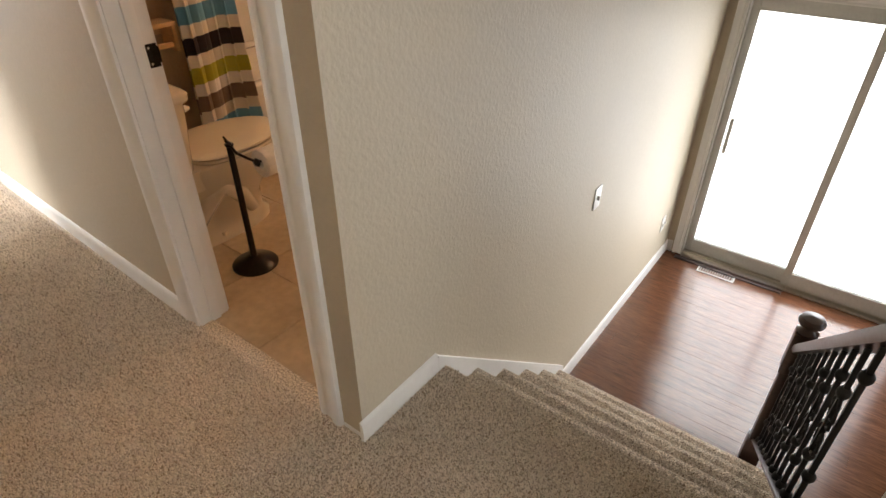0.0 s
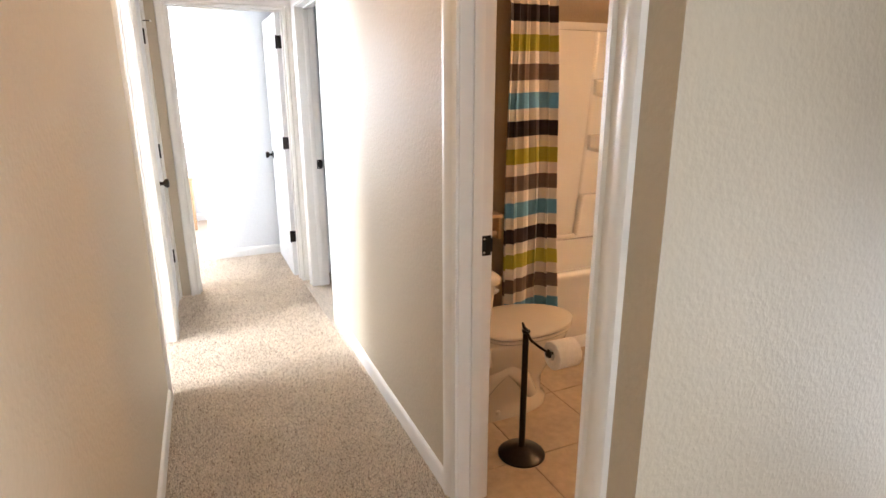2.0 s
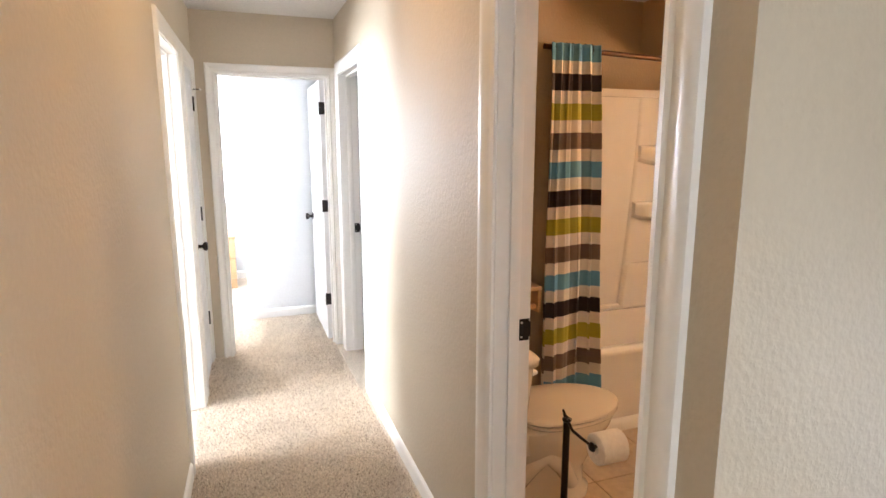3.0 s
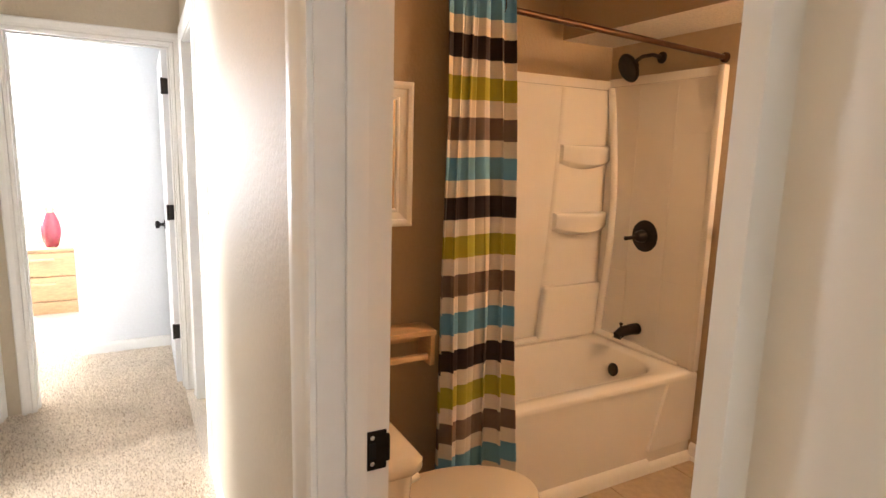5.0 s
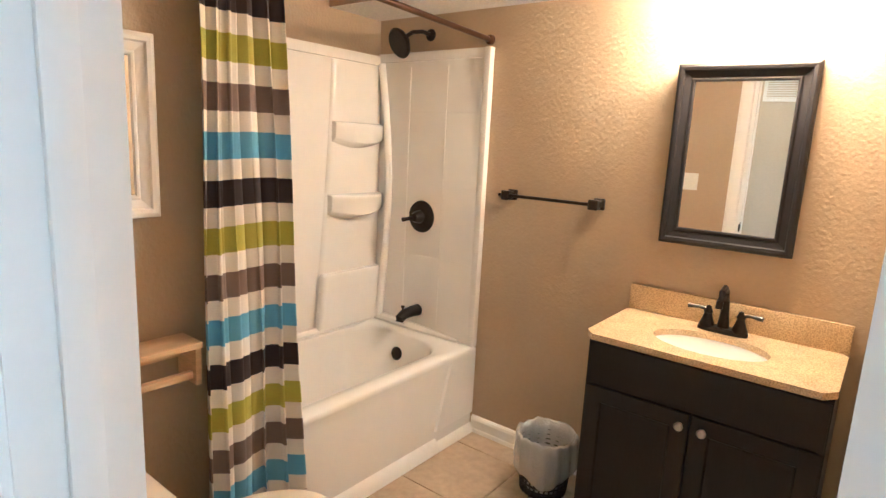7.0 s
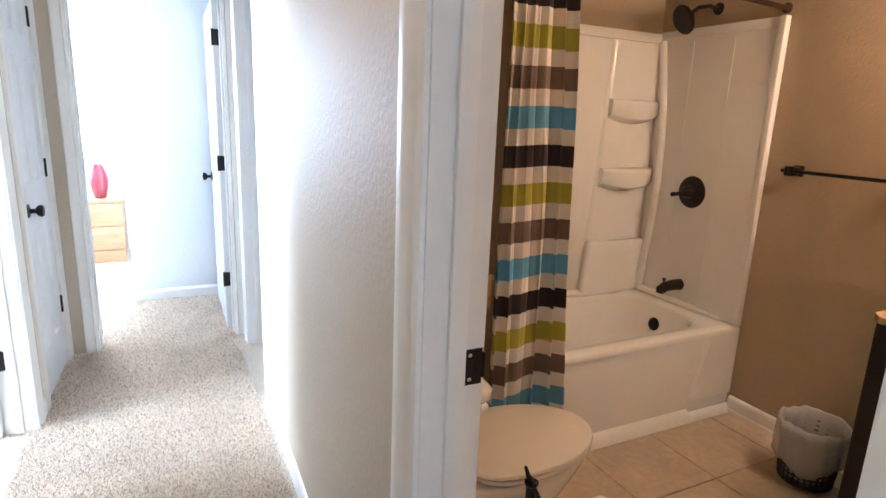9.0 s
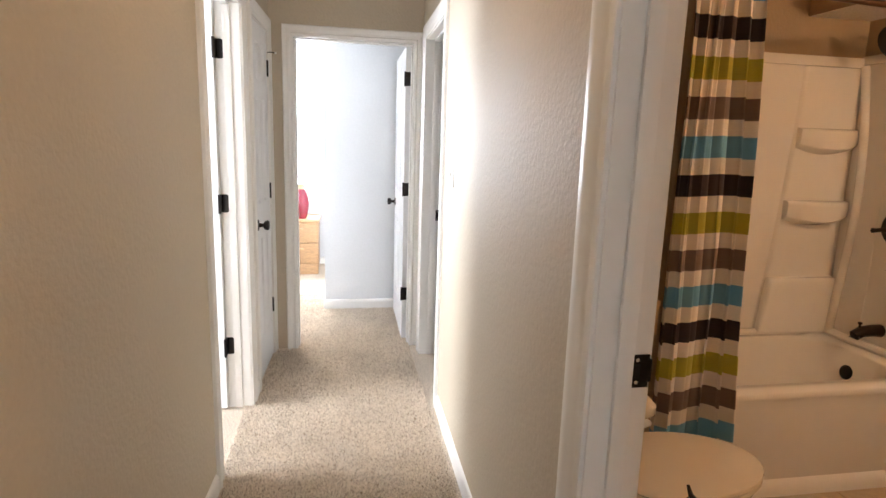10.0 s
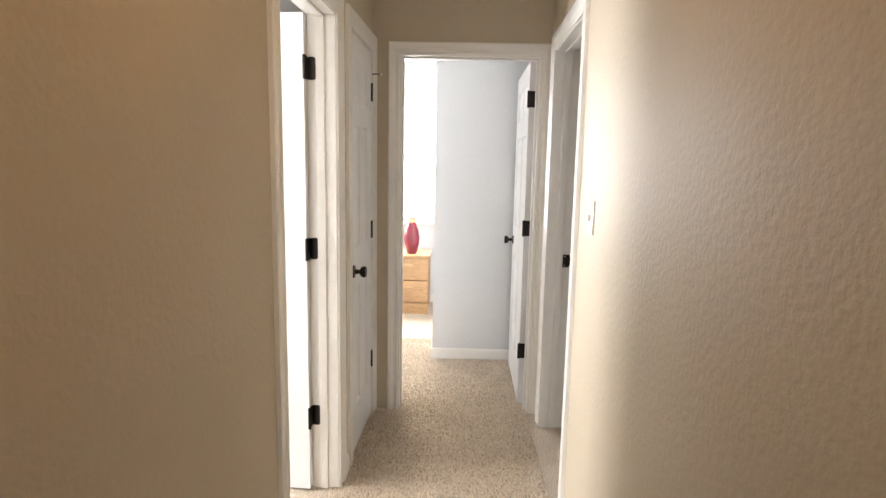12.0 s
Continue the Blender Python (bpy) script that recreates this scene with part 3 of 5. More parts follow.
part("handrail", prism([(RX + a, ry0, rz0 + b) for a, b in sec], [(RX + a, ry1, rz1 + b) for a, b in sec]), RAILW, rail, "dark moulded wooden handrail")
part("shoe_rail", prism([(RX + a * 0.7, ry0, LOW + 0.20 + b * 0.4) for a, b in sec], [(RX + a * 0.7, ry1, LOW + 0.20 + b * 0.4 + (ry0 - ry1) * SL) for a, b in sec]), RAILW, rail)


def baluster(y, fancy):
    zb = LOW + 0.20 + (ry0 - y) * SL
    zt = rz0 + (ry0 - y) * SL - 0.015
    bm = boxes((RX - 0.0065, RX + 0.0065, y - 0.0065, y + 0.0065, zb, zt), bevel=0.0015)
    mid = (zb + zt) / 2 + 0.03
    knuckle = [(0.0, -0.018), (0.010, -0.016), (0.016, -0.005), (0.016, 0.005), (0.010, 0.016), (0.0, 0.018)]
    for z in ((mid - 0.115, mid + 0.115, zb + 0.03) if fancy else (mid - 0.17, mid + 0.17, zb + 0.03)):
        lathe(knuckle, Matrix.Translation((RX, y, z)), 10, bm)
    if fancy:
        for s in (-1, 1):
            for q in (-1, 1):
                tube([(RX, y + s * 0.006, mid + q * 0.10), (RX, y + s * 0.030, mid + q * 0.085), (RX, y + s * 0.046, mid + q * 0.055), (RX, y + s * 0.040, mid + q * 0.022),
                      (RX, y + s * 0.022, mid + q * 0.014), (RX, y + s * 0.016, mid + q * 0.034), (RX, y + s * 0.028, mid + q * 0.046)], 0.0052, 6, bm)
    part("baluster", bm, IRON, rail, "black wrought iron scroll baluster" if fancy else "black wrought iron baluster with knuckles")


for i in range(11):
    baluster(NY - 0.10 - i * 0.104, i % 2 == 1)

rail.matrix_world = rail.matrix_world @ pose(0, 0, 0, 0, 0, 3.4)

# ---------- sliding glass door ----------
slider = thing("sliding_glass_door", "white-framed sliding glass patio door", "sliding door", (0.3, SLY, LOW))
slider["kind"] = "structure"
X0, X1, ZT = -0.53, 0.92, 0.80
part("outer_frame", boxes((X0, X0 + 0.012, SLY - 0.004, SLY + 0.10, LOW, ZT), (X1 - 0.012, X1, SLY - 0.004, SLY + 0.10, LOW, ZT), (X0 + 0.012, X1 - 0.012, SLY - 0.004, SLY + 0.10, ZT - 0.03, ZT)), ALU, slider)
part("track", boxes((X0 + 0.012, X1 - 0.012, SLY - 0.03, SLY + 0.10, LOW - 0.006, LOW + 0.012), (X0 + 0.012, X1 - 0.012, SLY + 0.018, SLY + 0.024, LOW + 0.012, LOW + 0.03),
                    (X0 + 0.012, X1 - 0.012, SLY + 0.058, SLY + 0.064, LOW + 0.012, LOW + 0.03), bevel=0.001), NICKEL, slider, "bright metal track")


def sash(x0, x1, y):
    z0, z1, w = LOW + 0.03, ZT - 0.03, 0.048
    o = part("sash", boxes((x0, x0 + w, y, y + 0.03, z0, z1), (x1 - w, x1, y, y + 0.03, z0, z1), (x0 + w, x1 - w, y, y + 0.03, z0, z0 + 0.10), (x0 + w, x1 - w, y, y + 0.03, z1 - 0.06, z1), bevel=0.002), ALU, slider)
    g = part("pane", boxes((x0 + w, x1 - w, y + 0.012, y + 0.018, z0 + 0.10, z1 - 0.06)), GLASS, slider, "clear glass pane", smooth=0)
    g.visible_shadow = False


sash(X0 + 0.012, 0.218, SLY + 0.045)
sash(0.168, X1 - 0.012, SLY + 0.006)
part("pull_handle", boxes((X0 + 0.075, X0 + 0.10, SLY + 0.028, SLY + 0.045, LOW + 0.85, LOW + 1.10), bevel=0.005), ALU, slider)
part("threshold", boxes((X0 - 0.02, 0.20, SLY - 0.085, SLY - 0.045, LOW - 0.005, LOW + 0.012), bevel=0.004), RAILW, slider, "dark wooden threshold strip")
r = 0.0
for a, b in (([(X0 + 0.002 - u, SLY - d, LOW) for u, d in CASING], [(X0 + 0.002 - u, SLY - d, ZT + u) for u, d in CASING]),
             ([(X1 - 0.002 + u, SLY - d, LOW) for u, d in CASING], [(X1 - 0.002 + u, SLY - d, ZT + u) for u, d in CASING]),
             ([(X0 - u, SLY - d, ZT - 0.002 + u) for u, d in CASING], [(X1 + u, SLY - d, ZT - 0.002 + u) for u, d in CASING])):
    part("casing", prism(a, b), TRIM, slider)

vent = thing("floor_vent", "grey metal floor register in the dark wood floor", "vent", (-0.22, 3.70, LOW))
part("vent_frame", boxes((-0.36, -0.10, 3.72, 3.732, LOW - 0.004, LOW + 0.004), (-0.36, -0.10, 3.808, 3.82, LOW - 0.004, LOW + 0.004), (-0.36, -0.348, 3.732, 3.808, LOW - 0.004, LOW + 0.004),
                         (-0.112, -0.10, 3.732, 3.808, LOW - 0.004, LOW + 0.004)), ALU, vent)
# Black sheet under the slats, in place of the duct's shade.
part("vent_well", boxes((-0.348, -0.112, 3.732, 3.808, LOW - 0.005, LOW - 0.003)), DARK, vent)
for i in range(14):
    x = -0.340 + i * 0.0168
    part("slat", boxes((x, x + 0.006, 3.732, 3.808, LOW - 0.003, LOW + 0.002)), GRILLE, vent)


def wall_plate(name, m, w, rockers, label, category="light switch"):
    """Plate in local xz, facing -y."""
    o = new(name)
    o.matrix_world = m
    bpy.context.view_layer.update()
    tagged(o, label, category)
    p = finish("plate", boxes((-w / 2, w / 2, -0.006, 0, -0.058, 0.058), bevel=0.002), PLATE, 30)
    p.parent = o
    for k in range(rockers):
        x = (k - (rockers - 1) / 2) * 0.046
        t = finish("toggle", boxes((x - 0.005, x + 0.005, -0.016, -0.006, -0.012, 0.010), bevel=0.002), PLATE, 30)
        t.parent = o
        for dz in (-0.03, 0.03):
            s = finish("screw", lathe([(0.0, 0), (0.003, 0), (0.0025, 0.001), (0.0, 0.0012)], pose(x, -0.006, dz, 90), 8), PLATE, 30)
            s.parent = o
    return o


wall_plate("light_switch", pose(SW, 2.215, 0.125, 0, 0, 90), 0.07, 1, "white plastic light switch on the beige stair wall")
wall_plate("outlet", pose(SW, 3.60, LOW + 0.36, 0, 0, 90), 0.07, 2, "white plastic wall outlet above the lower baseboard", "outlet")
SWITCH_N = wall_plate("light_switch", pose(-3.10, HN, 1.265), 0.07, 1, "white plastic light switch on the hall wall")
wall_plate("light_switch", pose(-1.84, BS, 1.27, 0, 0, 180), 0.115, 2, "white double light switch on the tan bathroom wall")
wall_plate("outlet", pose(-2.02, BS, 1.27, 0, 0, 180), 0.07, 1, "white outlet plate on the tan bathroom wall", "outlet")

grille = new("return_air_grille")
grille.matrix_world = pose(-1.36, HS - 0.043, 2.03, 0, 0, -2.2)
bpy.context.view_layer.update()
tagged(grille, "white return air grille high on the hall wall", "vent")
for nm, bs in (("grille_frame", [(-0.2, 0.2, 0, 0.012, 0.10, 0.125), (-0.2, 0.2, 0, 0.012, -0.125, -0.10), (-0.2, -0.175, 0, 0.012, -0.10, 0.10), (0.175, 0.2, 0, 0.012, -0.10, 0.10)]),):
    g = finish(nm, boxes(*bs), PLATE, 0)
    g.parent = grille
for i in range(11):
    g = finish("slat", boxes((-0.175, 0.175, 0.002, 0.010, -0.097 + i * 0.018, -0.089 + i * 0.018)), PLATE, 0)
    g.parent = grille

# ---------- bathroom: tub and surround ----------
TX, RIM = -2.41, 0.455
tub = thing("bathtub", "white acrylic alcove bathtub with a smooth apron", "bathtub", (-2.8, 2.0, 0))


x0, x1, y0, y1 = TUBW + 0.004, TX, TUBS + 0.004, BN - 0.004
part("basin", loft([rrect(x0, x1, y0, y1, RIM - 0.03, 0.004), rrect(x0, x1, y0, y1, RIM - 0.008, 0.006), rrect(x0 + 0.006, x1 - 0.008, y0 + 0.006, y1 - 0.006, RIM, 0.01),
                    rrect(x0 + 0.09, x1 - 0.085, y0 + 0.12, y1 - 0.10, RIM, 0.20), rrect(x0 + 0.10, x1 - 0.10, y0 + 0.135, y1 - 0.115, RIM - 0.018, 0.20),
                    rrect(x0 + 0.125, x1 - 0.125, y0 + 0.21, y1 - 0.145, 0.25, 0.17), rrect(x0 + 0.15, x1 - 0.15, y0 + 0.30, y1 - 0.18, 0.13, 0.14),
                    rrect(x0 + 0.22, x1 - 0.22, y0 + 0.40, y1 - 0.26, 0.115, 0.10)], caps=False), ACRYL, tub, smooth=50)
bm = loft([rrect(x0 + 0.22, x1 - 0.22, y0 + 0.40, y1 - 0.26, 0.115, 0.10), rrect(x0 + 0.23, x1 - 0.23, y0 + 0.41, y1 - 0.27, 0.11, 0.09)])
part("basin_floor", bm, ACRYL, tub)
# apron: slightly recessed field between side pilasters
part("apron", boxes((TX - 0.05, TX - 0.012, y0, y1, 0.0, RIM - 0.028), (TX - 0.013, TX - 0.002, y0, y0 + 0.10, 0.0, RIM - 0.03), bevel=0.004), ACRYL, tub, smooth=30)
ap = bmesh.new()
pts = [(y1 - 0.30, 0.10), (y1, 0.10), (y1, RIM - 0.03), (y1 - 0.20, RIM - 0.03)]
va = [ap.verts.new((TX - 0.013, y, z)) for y, z in pts]
vb = [ap.verts.new((TX - 0.002, y + (0.008 if y < y1 else 0), z)) for y, z in pts]
for k in range(4):
    ap.faces.new((va[k], va[(k + 1) % 4], vb[(k + 1) % 4], vb[k]))
ap.faces.new(vb)
bmesh.ops.recalc_face_normals(ap, faces=ap.faces)
part("apron_panel", ap, ACRYL, tub)
part("base_trim", prism([(TX - 0.012 + d, y0, e) for d, e in ((0, 0), (0.03, 0), (0.026, 0.03), (0.012, 0.055), (0, 0.062))],
                        [(TX - 0.012 + d, y1 - 0.29, e) for d, e in ((0, 0), (0.03, 0), (0.026, 0.03), (0.012, 0.055), (0, 0.062))]), TRIM, tub, "white quarter-round trim", smooth=60)
part("base_trim", prism([(TX - 0.012 + d, y1 - 0.288, e) for d, e in ((0, 0), (0.03, 0), (0.026, 0.02), (0.014, 0.034), (0, 0.04))],
                        [(TX - 0.012 + d, y1, e) for d, e in ((0, 0), (0.03, 0), (0.026, 0.02), (0.014, 0.034), (0, 0.04))]), TRIM, tub, "white quarter-round trim", smooth=60)
part("overflow_plate", lathe([(0.0, 0), (0.036, 0), (0.036, 0.012), (0.026, 0.020), (0.0, 0.021)], pose(-2.83, y1 - 0.124, 0.335, 80), 20), BRONZE, tub, "dark bronze overflow plate")

sur = thing("tub_surround", "glossy white acrylic tub surround with moulded corner shelves", "tub surround", (-2.8, 2.4, RIM))
STOP = 1.885
bk = TUBW + 0.028
part("back_panel", boxes((TUBW + 0.002, bk, TUBS + 0.004, BN - 0.003, RIM, STOP - 0.02), bevel=0.003), ACRYL, sur)
part("end_panel", boxes((bk, TX - 0.005, BN - 0.026, BN - 0.002, RIM, STOP), bevel=0.006), ACRYL, sur)
part("end_panel", boxes((bk, TX - 0.16, TUBS + 0.002, TUBS + 0.024, RIM, STOP), bevel=0.006), ACRYL, sur)
part("edge_trim", boxes((TX - 0.035, TX, BN - 0.040, BN - 0.002, RIM, STOP + 0.012), bevel=0.007), ACRYL, sur)
part("top_lip", boxes((bk, TX - 0.035, BN - 0.034, BN - 0.002, STOP - 0.035, STOP + 0.01), bevel=0.006), ACRYL, sur)
part("top_lip", boxes((TUBW + 0.002, bk + 0.012, TUBS + 0.03, BN - 0.034, STOP - 0.05, STOP), bevel=0.006), ACRYL, sur)
# moulded tile joints on the end panel
for z in (0.86, 1.24, 1.60):
    part("moulded_line", boxes((bk + 0.10, TX - 0.05, BN - 0.028, BN - 0.0255, z - 0.002, z + 0.002)), ACRYL, sur)
for x in (-2.90, -2.66):
    part("moulded_line", boxes((x - 0.002, x + 0.002, BN - 0.028, BN - 0.0255, RIM + 0.06, STOP - 0.06)), ACRYL, sur)
# bowed corner bead, bulging at its middle
bead = []
for k in range(15):
    f = k / 14
    z = RIM + 0.01 + f * (STOP - 0.05 - RIM)
    bow = 0.018 + 0.075 * math.sin(math.pi * f) ** 1.0 + 0.04 * (1 - f) ** 6
    bead.append((bk + bow, BN - 0.030 - 0.012 * (1 - f) ** 4, z))
part("corner_bead", tube(bead, 0.022, 12), ACRYL, sur)
ledge = []
for f in range(9):
    y = y1 - 0.05 - f / 8 * 1.2
    ledge.append((bk + 0.02, y, RIM + 0.012))
part("bottom_ledge", tube(ledge, 0.02, 10), ACRYL, sur)
part("bottom_ledge", tube([(bk + 0.03, BN - 0.034, RIM + 0.014), (-2.75, BN - 0.036, RIM + 0.012), (TX - 0.10, BN - 0.034, RIM + 0.006)], [0.028, 0.02, 0.008], 10), ACRYL, sur)
# column with shelves: left edge swings out towards the bottom


def col_edge(z):
    return 2.40 - 0.09 * ((1.84 - z) / 1.3) ** 1.5


rings = []
for k in range(15):
    z = RIM + (STOP - 0.055 - RIM) * k / 14
    e = col_edge(z)
    rings.append([(bk - 0.004, e - 0.012, z), (bk + 0.010, e, z), (bk + 0.012, e + 0.02, z), (bk + 0.012, BN - 0.027, z), (bk - 0.004, BN - 0.027, z)])
part("shelf_column", loft(rings), ACRYL, sur, smooth=50)


def corner_shelf(zt, drop, depth):
    e = col_edge(zt)
    yr = BN - 0.03
    n = 9
    top, low = [], []
    for k in range(n):
        f = k / (n - 1)
        y = e + 0.004 + (yr - e - 0.004) * f
        top.append((y, depth * (0.55 + 0.45 * math.sin(math.pi * f)) * (1 if 0 < f < 1 else 0.8)))
    bm = bmesh.new()
    prof = [(0.0, 0.004), (0.86, 0.0), (0.97, -0.006), (1.0, -0.018), (0.96, -drop * 0.72), (0.80, -drop * 0.80), (0.0, -drop)]
    grid = [[bm.verts.new((bk + 0.006 + d * s, y, zt + dz - (0.028 * math.sin(math.pi * (y - e) / (yr - e)) if dz < -0.03 else 0))) for s, dz in prof] for y, d in top]
    for a, b in zip(grid, grid[1:]):
        for k in range(len(prof) - 1):
            bm.faces.new((a[k], a[k + 1], b[k + 1], b[k]))
    bm.faces.new(grid[0])
    bm.faces.new(grid[-1][::-1])
    bmesh.ops.recalc_face_normals(bm, faces=bm.faces)
    part("corner_shelf", bm, ACRYL, sur, smooth=50)


corner_shelf(1.53, 0.10, 0.085)
corner_shelf(1.165, 0.10, 0.095)
e = col_edge(0.72)
part("lower_block", loft([rrect(bk, bk + 0.055, col_edge(z) - 0.01, BN - 0.028, z, 0.02) for z in (RIM + 0.02, 0.55, 0.68, 0.745)] + [rrect(bk, bk + 0.045, e + 0.005, BN - 0.03, 0.762, 0.02)]), ACRYL, sur, smooth=50)

# shower fittings
PY = BN - 0.026
sh = thing("wall_shower", "oil-rubbed bronze shower head on a bent arm", "shower head", (-2.80, BN, 1.97))
part("flange", lathe([(0.0, 0), (0.03, 0), (0.028, 0.006), (0.012, 0.012), (0.0, 0.013)], pose(-2.80, BN, 1.975, 90), 20), BRONZE, sh)
part("arm", tube([(-2.80, BN, 1.975), (-2.815, BN - 0.05, 1.985), (-2.835, BN - 0.10, 1.975), (-2.855, BN - 0.135, 1.945)], 0.010, 10), BRONZE, sh)
part("spray_head", lathe([(0.0, 0.055), (0.016, 0.055), (0.018, 0.035), (0.050, 0.022), (0.072, 0.008), (0.074, 0.0), (0.066, -0.008), (0.0, -0.008)][::-1],
                         look((-2.862, BN - 0.165, 1.915), (-2.835, BN - 0.02, 1.985)) @ pose(0, 0, 0, 180), 28), BRONZE, sh, "round dark shower head face")
valve = thing("shower_valve", "oil-rubbed bronze shower valve with lever handle", "shower valve", (-2.79, PY, 1.07))
part("escutcheon", lathe([(0.0, 0), (0.084, 0), (0.082, 0.006), (0.06, 0.012), (0.034, 0.016), (0.0, 0.017)], pose(-2.79, PY, 1.07, 90), 32), BRONZE, valve)
part("hub", lathe([(0.0, 0), (0.034, 0), (0.030, 0.03), (0.020, 0.045), (0.0, 0.048)], pose(-2.79, PY - 0.015, 1.07, 90), 20), BRONZE, valve)
part("lever", tube([(-2.79, PY - 0.05, 1.07), (-2.83, PY - 0.058, 1.058), (-2.865, PY - 0.062, 1.050)], [0.013, 0.010, 0.012], 10), BRONZE, valve)
sp = thing("tub_spout", "oil-rubbed bronze tub spout", "tub spout", (-2.79, PY, 0.56))
part("spout_body", tube([(-2.79, PY, 0.565), (-2.79, PY - 0.05, 0.567), (-2.79, PY - 0.11, 0.562), (-2.79, PY - 0.14, 0.545), (-2.79, PY - 0.145, 0.530)], [0.032, 0.029, 0.027, 0.026, 0.024], 16), BRONZE, sp)
part("diverter_knob", lathe([(0.0, 0), (0.005, 0), (0.005, 0.014), (0.010, 0.018), (0.010, 0.026), (0.0, 0.028)], pose(-2.79, PY - 0.12, 0.585), 12), BRONZE, sp)

rod = thing("curtain_rod", "brown bronze shower curtain rod", "curtain rod", (-2.42, 2.0, 1.95))
part("rod", tube([(-2.425, 1.285, 1.985), (-2.44, BN, 1.93)], 0.0125, 14), RODM, rod)
part("end_cap", lathe([(0.0, 0), (0.024, 0), (0.022, 0.012), (0.014, 0.02), (0.0, 0.021)], pose(-2.44, BN, 1.93, 90), 18), RODM, rod)

# ---------- shower curtain ----------
curtain = thing("shower_curtain", "striped shower curtain in teal, charcoal, olive, taupe and white, gathered open", "shower curtain", (-2.40, 1.45, 0.25))
bands = [C_WHITE, C_BLUE, C_DARK, C_GREEN, C_TAUPE]
CT, CB, PITCH, BAND = 2.0, 0.245, 0.1352, 0.077
edges = [(CT, 0)]
z, k = CT - 0.006, 0
lev = [(CT, 1)]
k = 0
while True:
    top_z, bot_z = CT - k * PITCH, CT - k * PITCH - BAND
    if bot_z < CB:
        lev[-1] = (lev[-1][0], 1 + k % 4)
        break
    lev[-1] = (top_z, 1 + k % 4)
    lev.append((bot_z, 0))
    lev.append((CT - (k + 1) * PITCH, 0))
    k += 1
zs, ms = [], []
for (a, m0), (b, _) in zip(lev, lev[1:] + [(CB, 0)]):
    n = 4
    for j in range(n):
        zs.append(a + (b - a) * j / n)
        ms.append(m0)
zs.append(CB)
bm = bmesh.new()
NU = 150
grid = []
for z in zs:
    f = (CT - z) / (CT - CB)
    ya, yb = 1.312 - 0.03 * f, 1.560 + 0.06 * f
    row = []
    for u in range(NU + 1):
        s = u / NU
        ph = 2 * math.pi * (5.5 * s + 0.35 * math.sin(3.1 * s + 1.0))
        amp = (0.020 + 0.012 * math.sin(7 * s + 2)) * (0.75 + 0.45 * f)
        x = -2.405 + 0.045 * f + amp * math.sin(ph) + 0.006 * math.sin(2.3 * ph + 4 * f) + 0.004 * math.sin(9 * f + 5 * s)
        y = ya + (yb - ya) * s + 0.010 * math.sin(2 * ph) + 0.006 * math.sin(5 * f + 8 * s)
        dz = -0.010 * math.sin(math.pi * s * 2 + 0.6) * f + 0.004 * math.sin(ph) * f
        row.append(bm.verts.new((x, y, z + dz)))
    grid.append(row)
for r0, r1, m0 in zip(grid, grid[1:], ms):
    for u in range(NU):
        fc = bm.faces.new((r0[u], r0[u + 1], r1[u + 1], r1[u]))
        fc.material_index = m0
cl = part("cloth", bm, bands, curtain, smooth=180)
sol = cl.modifiers.new("thickness", "SOLIDIFY")
sol.thickness = 0.0015
for i in range(7):
    y = 1.335 + i * 0.034
    part("curtain_ring", tube([(-2.425 + 0.020 * math.cos(a), y, 1.98 + 0.026 * math.sin(a)) for a in [k * math.pi / 6 for k in range(13)]], 0.002, 6), BRONZE, curtain)

# ---------- toilet ----------
toilet = thing("toilet", "bone white two-piece toilet with closed lid", "toilet", (-2.03, 1.1, 0))
TCX = -2.03
part("tank", loft([rrect(TCX - w, TCX + w, BS + 0.02, BS + 0.02 + d, z, 0.035) for w, d, z in ((0.175, 0.16, 0.385), (0.195, 0.185, 0.42), (0.205, 0.20, 0.60), (0.212, 0.205, 0.705))]), PORC, toilet, smooth=50)
part("tank_lid", loft([rrect(TCX - w, TCX + w, BS + 0.01, BS + 0.025 + d, z, 0.04) for w, d, z in ((0.222, 0.212, 0.705), (0.228, 0.22, 0.715), (0.228, 0.22, 0.735), (0.215, 0.208, 0.748))]), PORC, toilet, smooth=50)
part("flush_lever", tube([(TCX + 0.17, BS + 0.225, 0.665), (TCX + 0.17, BS + 0.245, 0.665), (TCX + 0.13, BS + 0.252, 0.658), (TCX + 0.10, BS + 0.25, 0.65)], [0.014, 0.009, 0.008, 0.009], 10), PLATE, toilet, "white flush lever")


def oval(cy, z, rx, yb, yf, n=36):
    out = []
    for k in range(n):
        a = 2 * math.pi * k / n
        c, s = math.cos(a), math.sin(a)
        ry = yf - cy if s > 0 else cy - yb
        p = 2.0 if s > 0 else 3.2
        out.append((TCX + rx * math.copysign(abs(c) ** (2 / p), c), cy + ry * math.copysign(abs(s) ** (2 / p), s), z))
    return out


part("bowl", loft([oval(1.12, 0.0, 0.115, 0.80, 1.34), oval(1.12, 0.03, 0.115, 0.80, 1.34), oval(1.12, 0.06, 0.10, 0.82, 1.31), oval(1.13, 0.15, 0.105, 0.84, 1.31), oval(1.15, 0.25, 0.14, 0.86, 1.37),
                   oval(1.16, 0.34, 0.172, 0.88, 1.43), oval(1.17, 0.385, 0.182, 0.90, 1.445), oval(1.17, 0.395, 0.178, 0.91, 1.44)]), PORC, toilet, smooth=60)
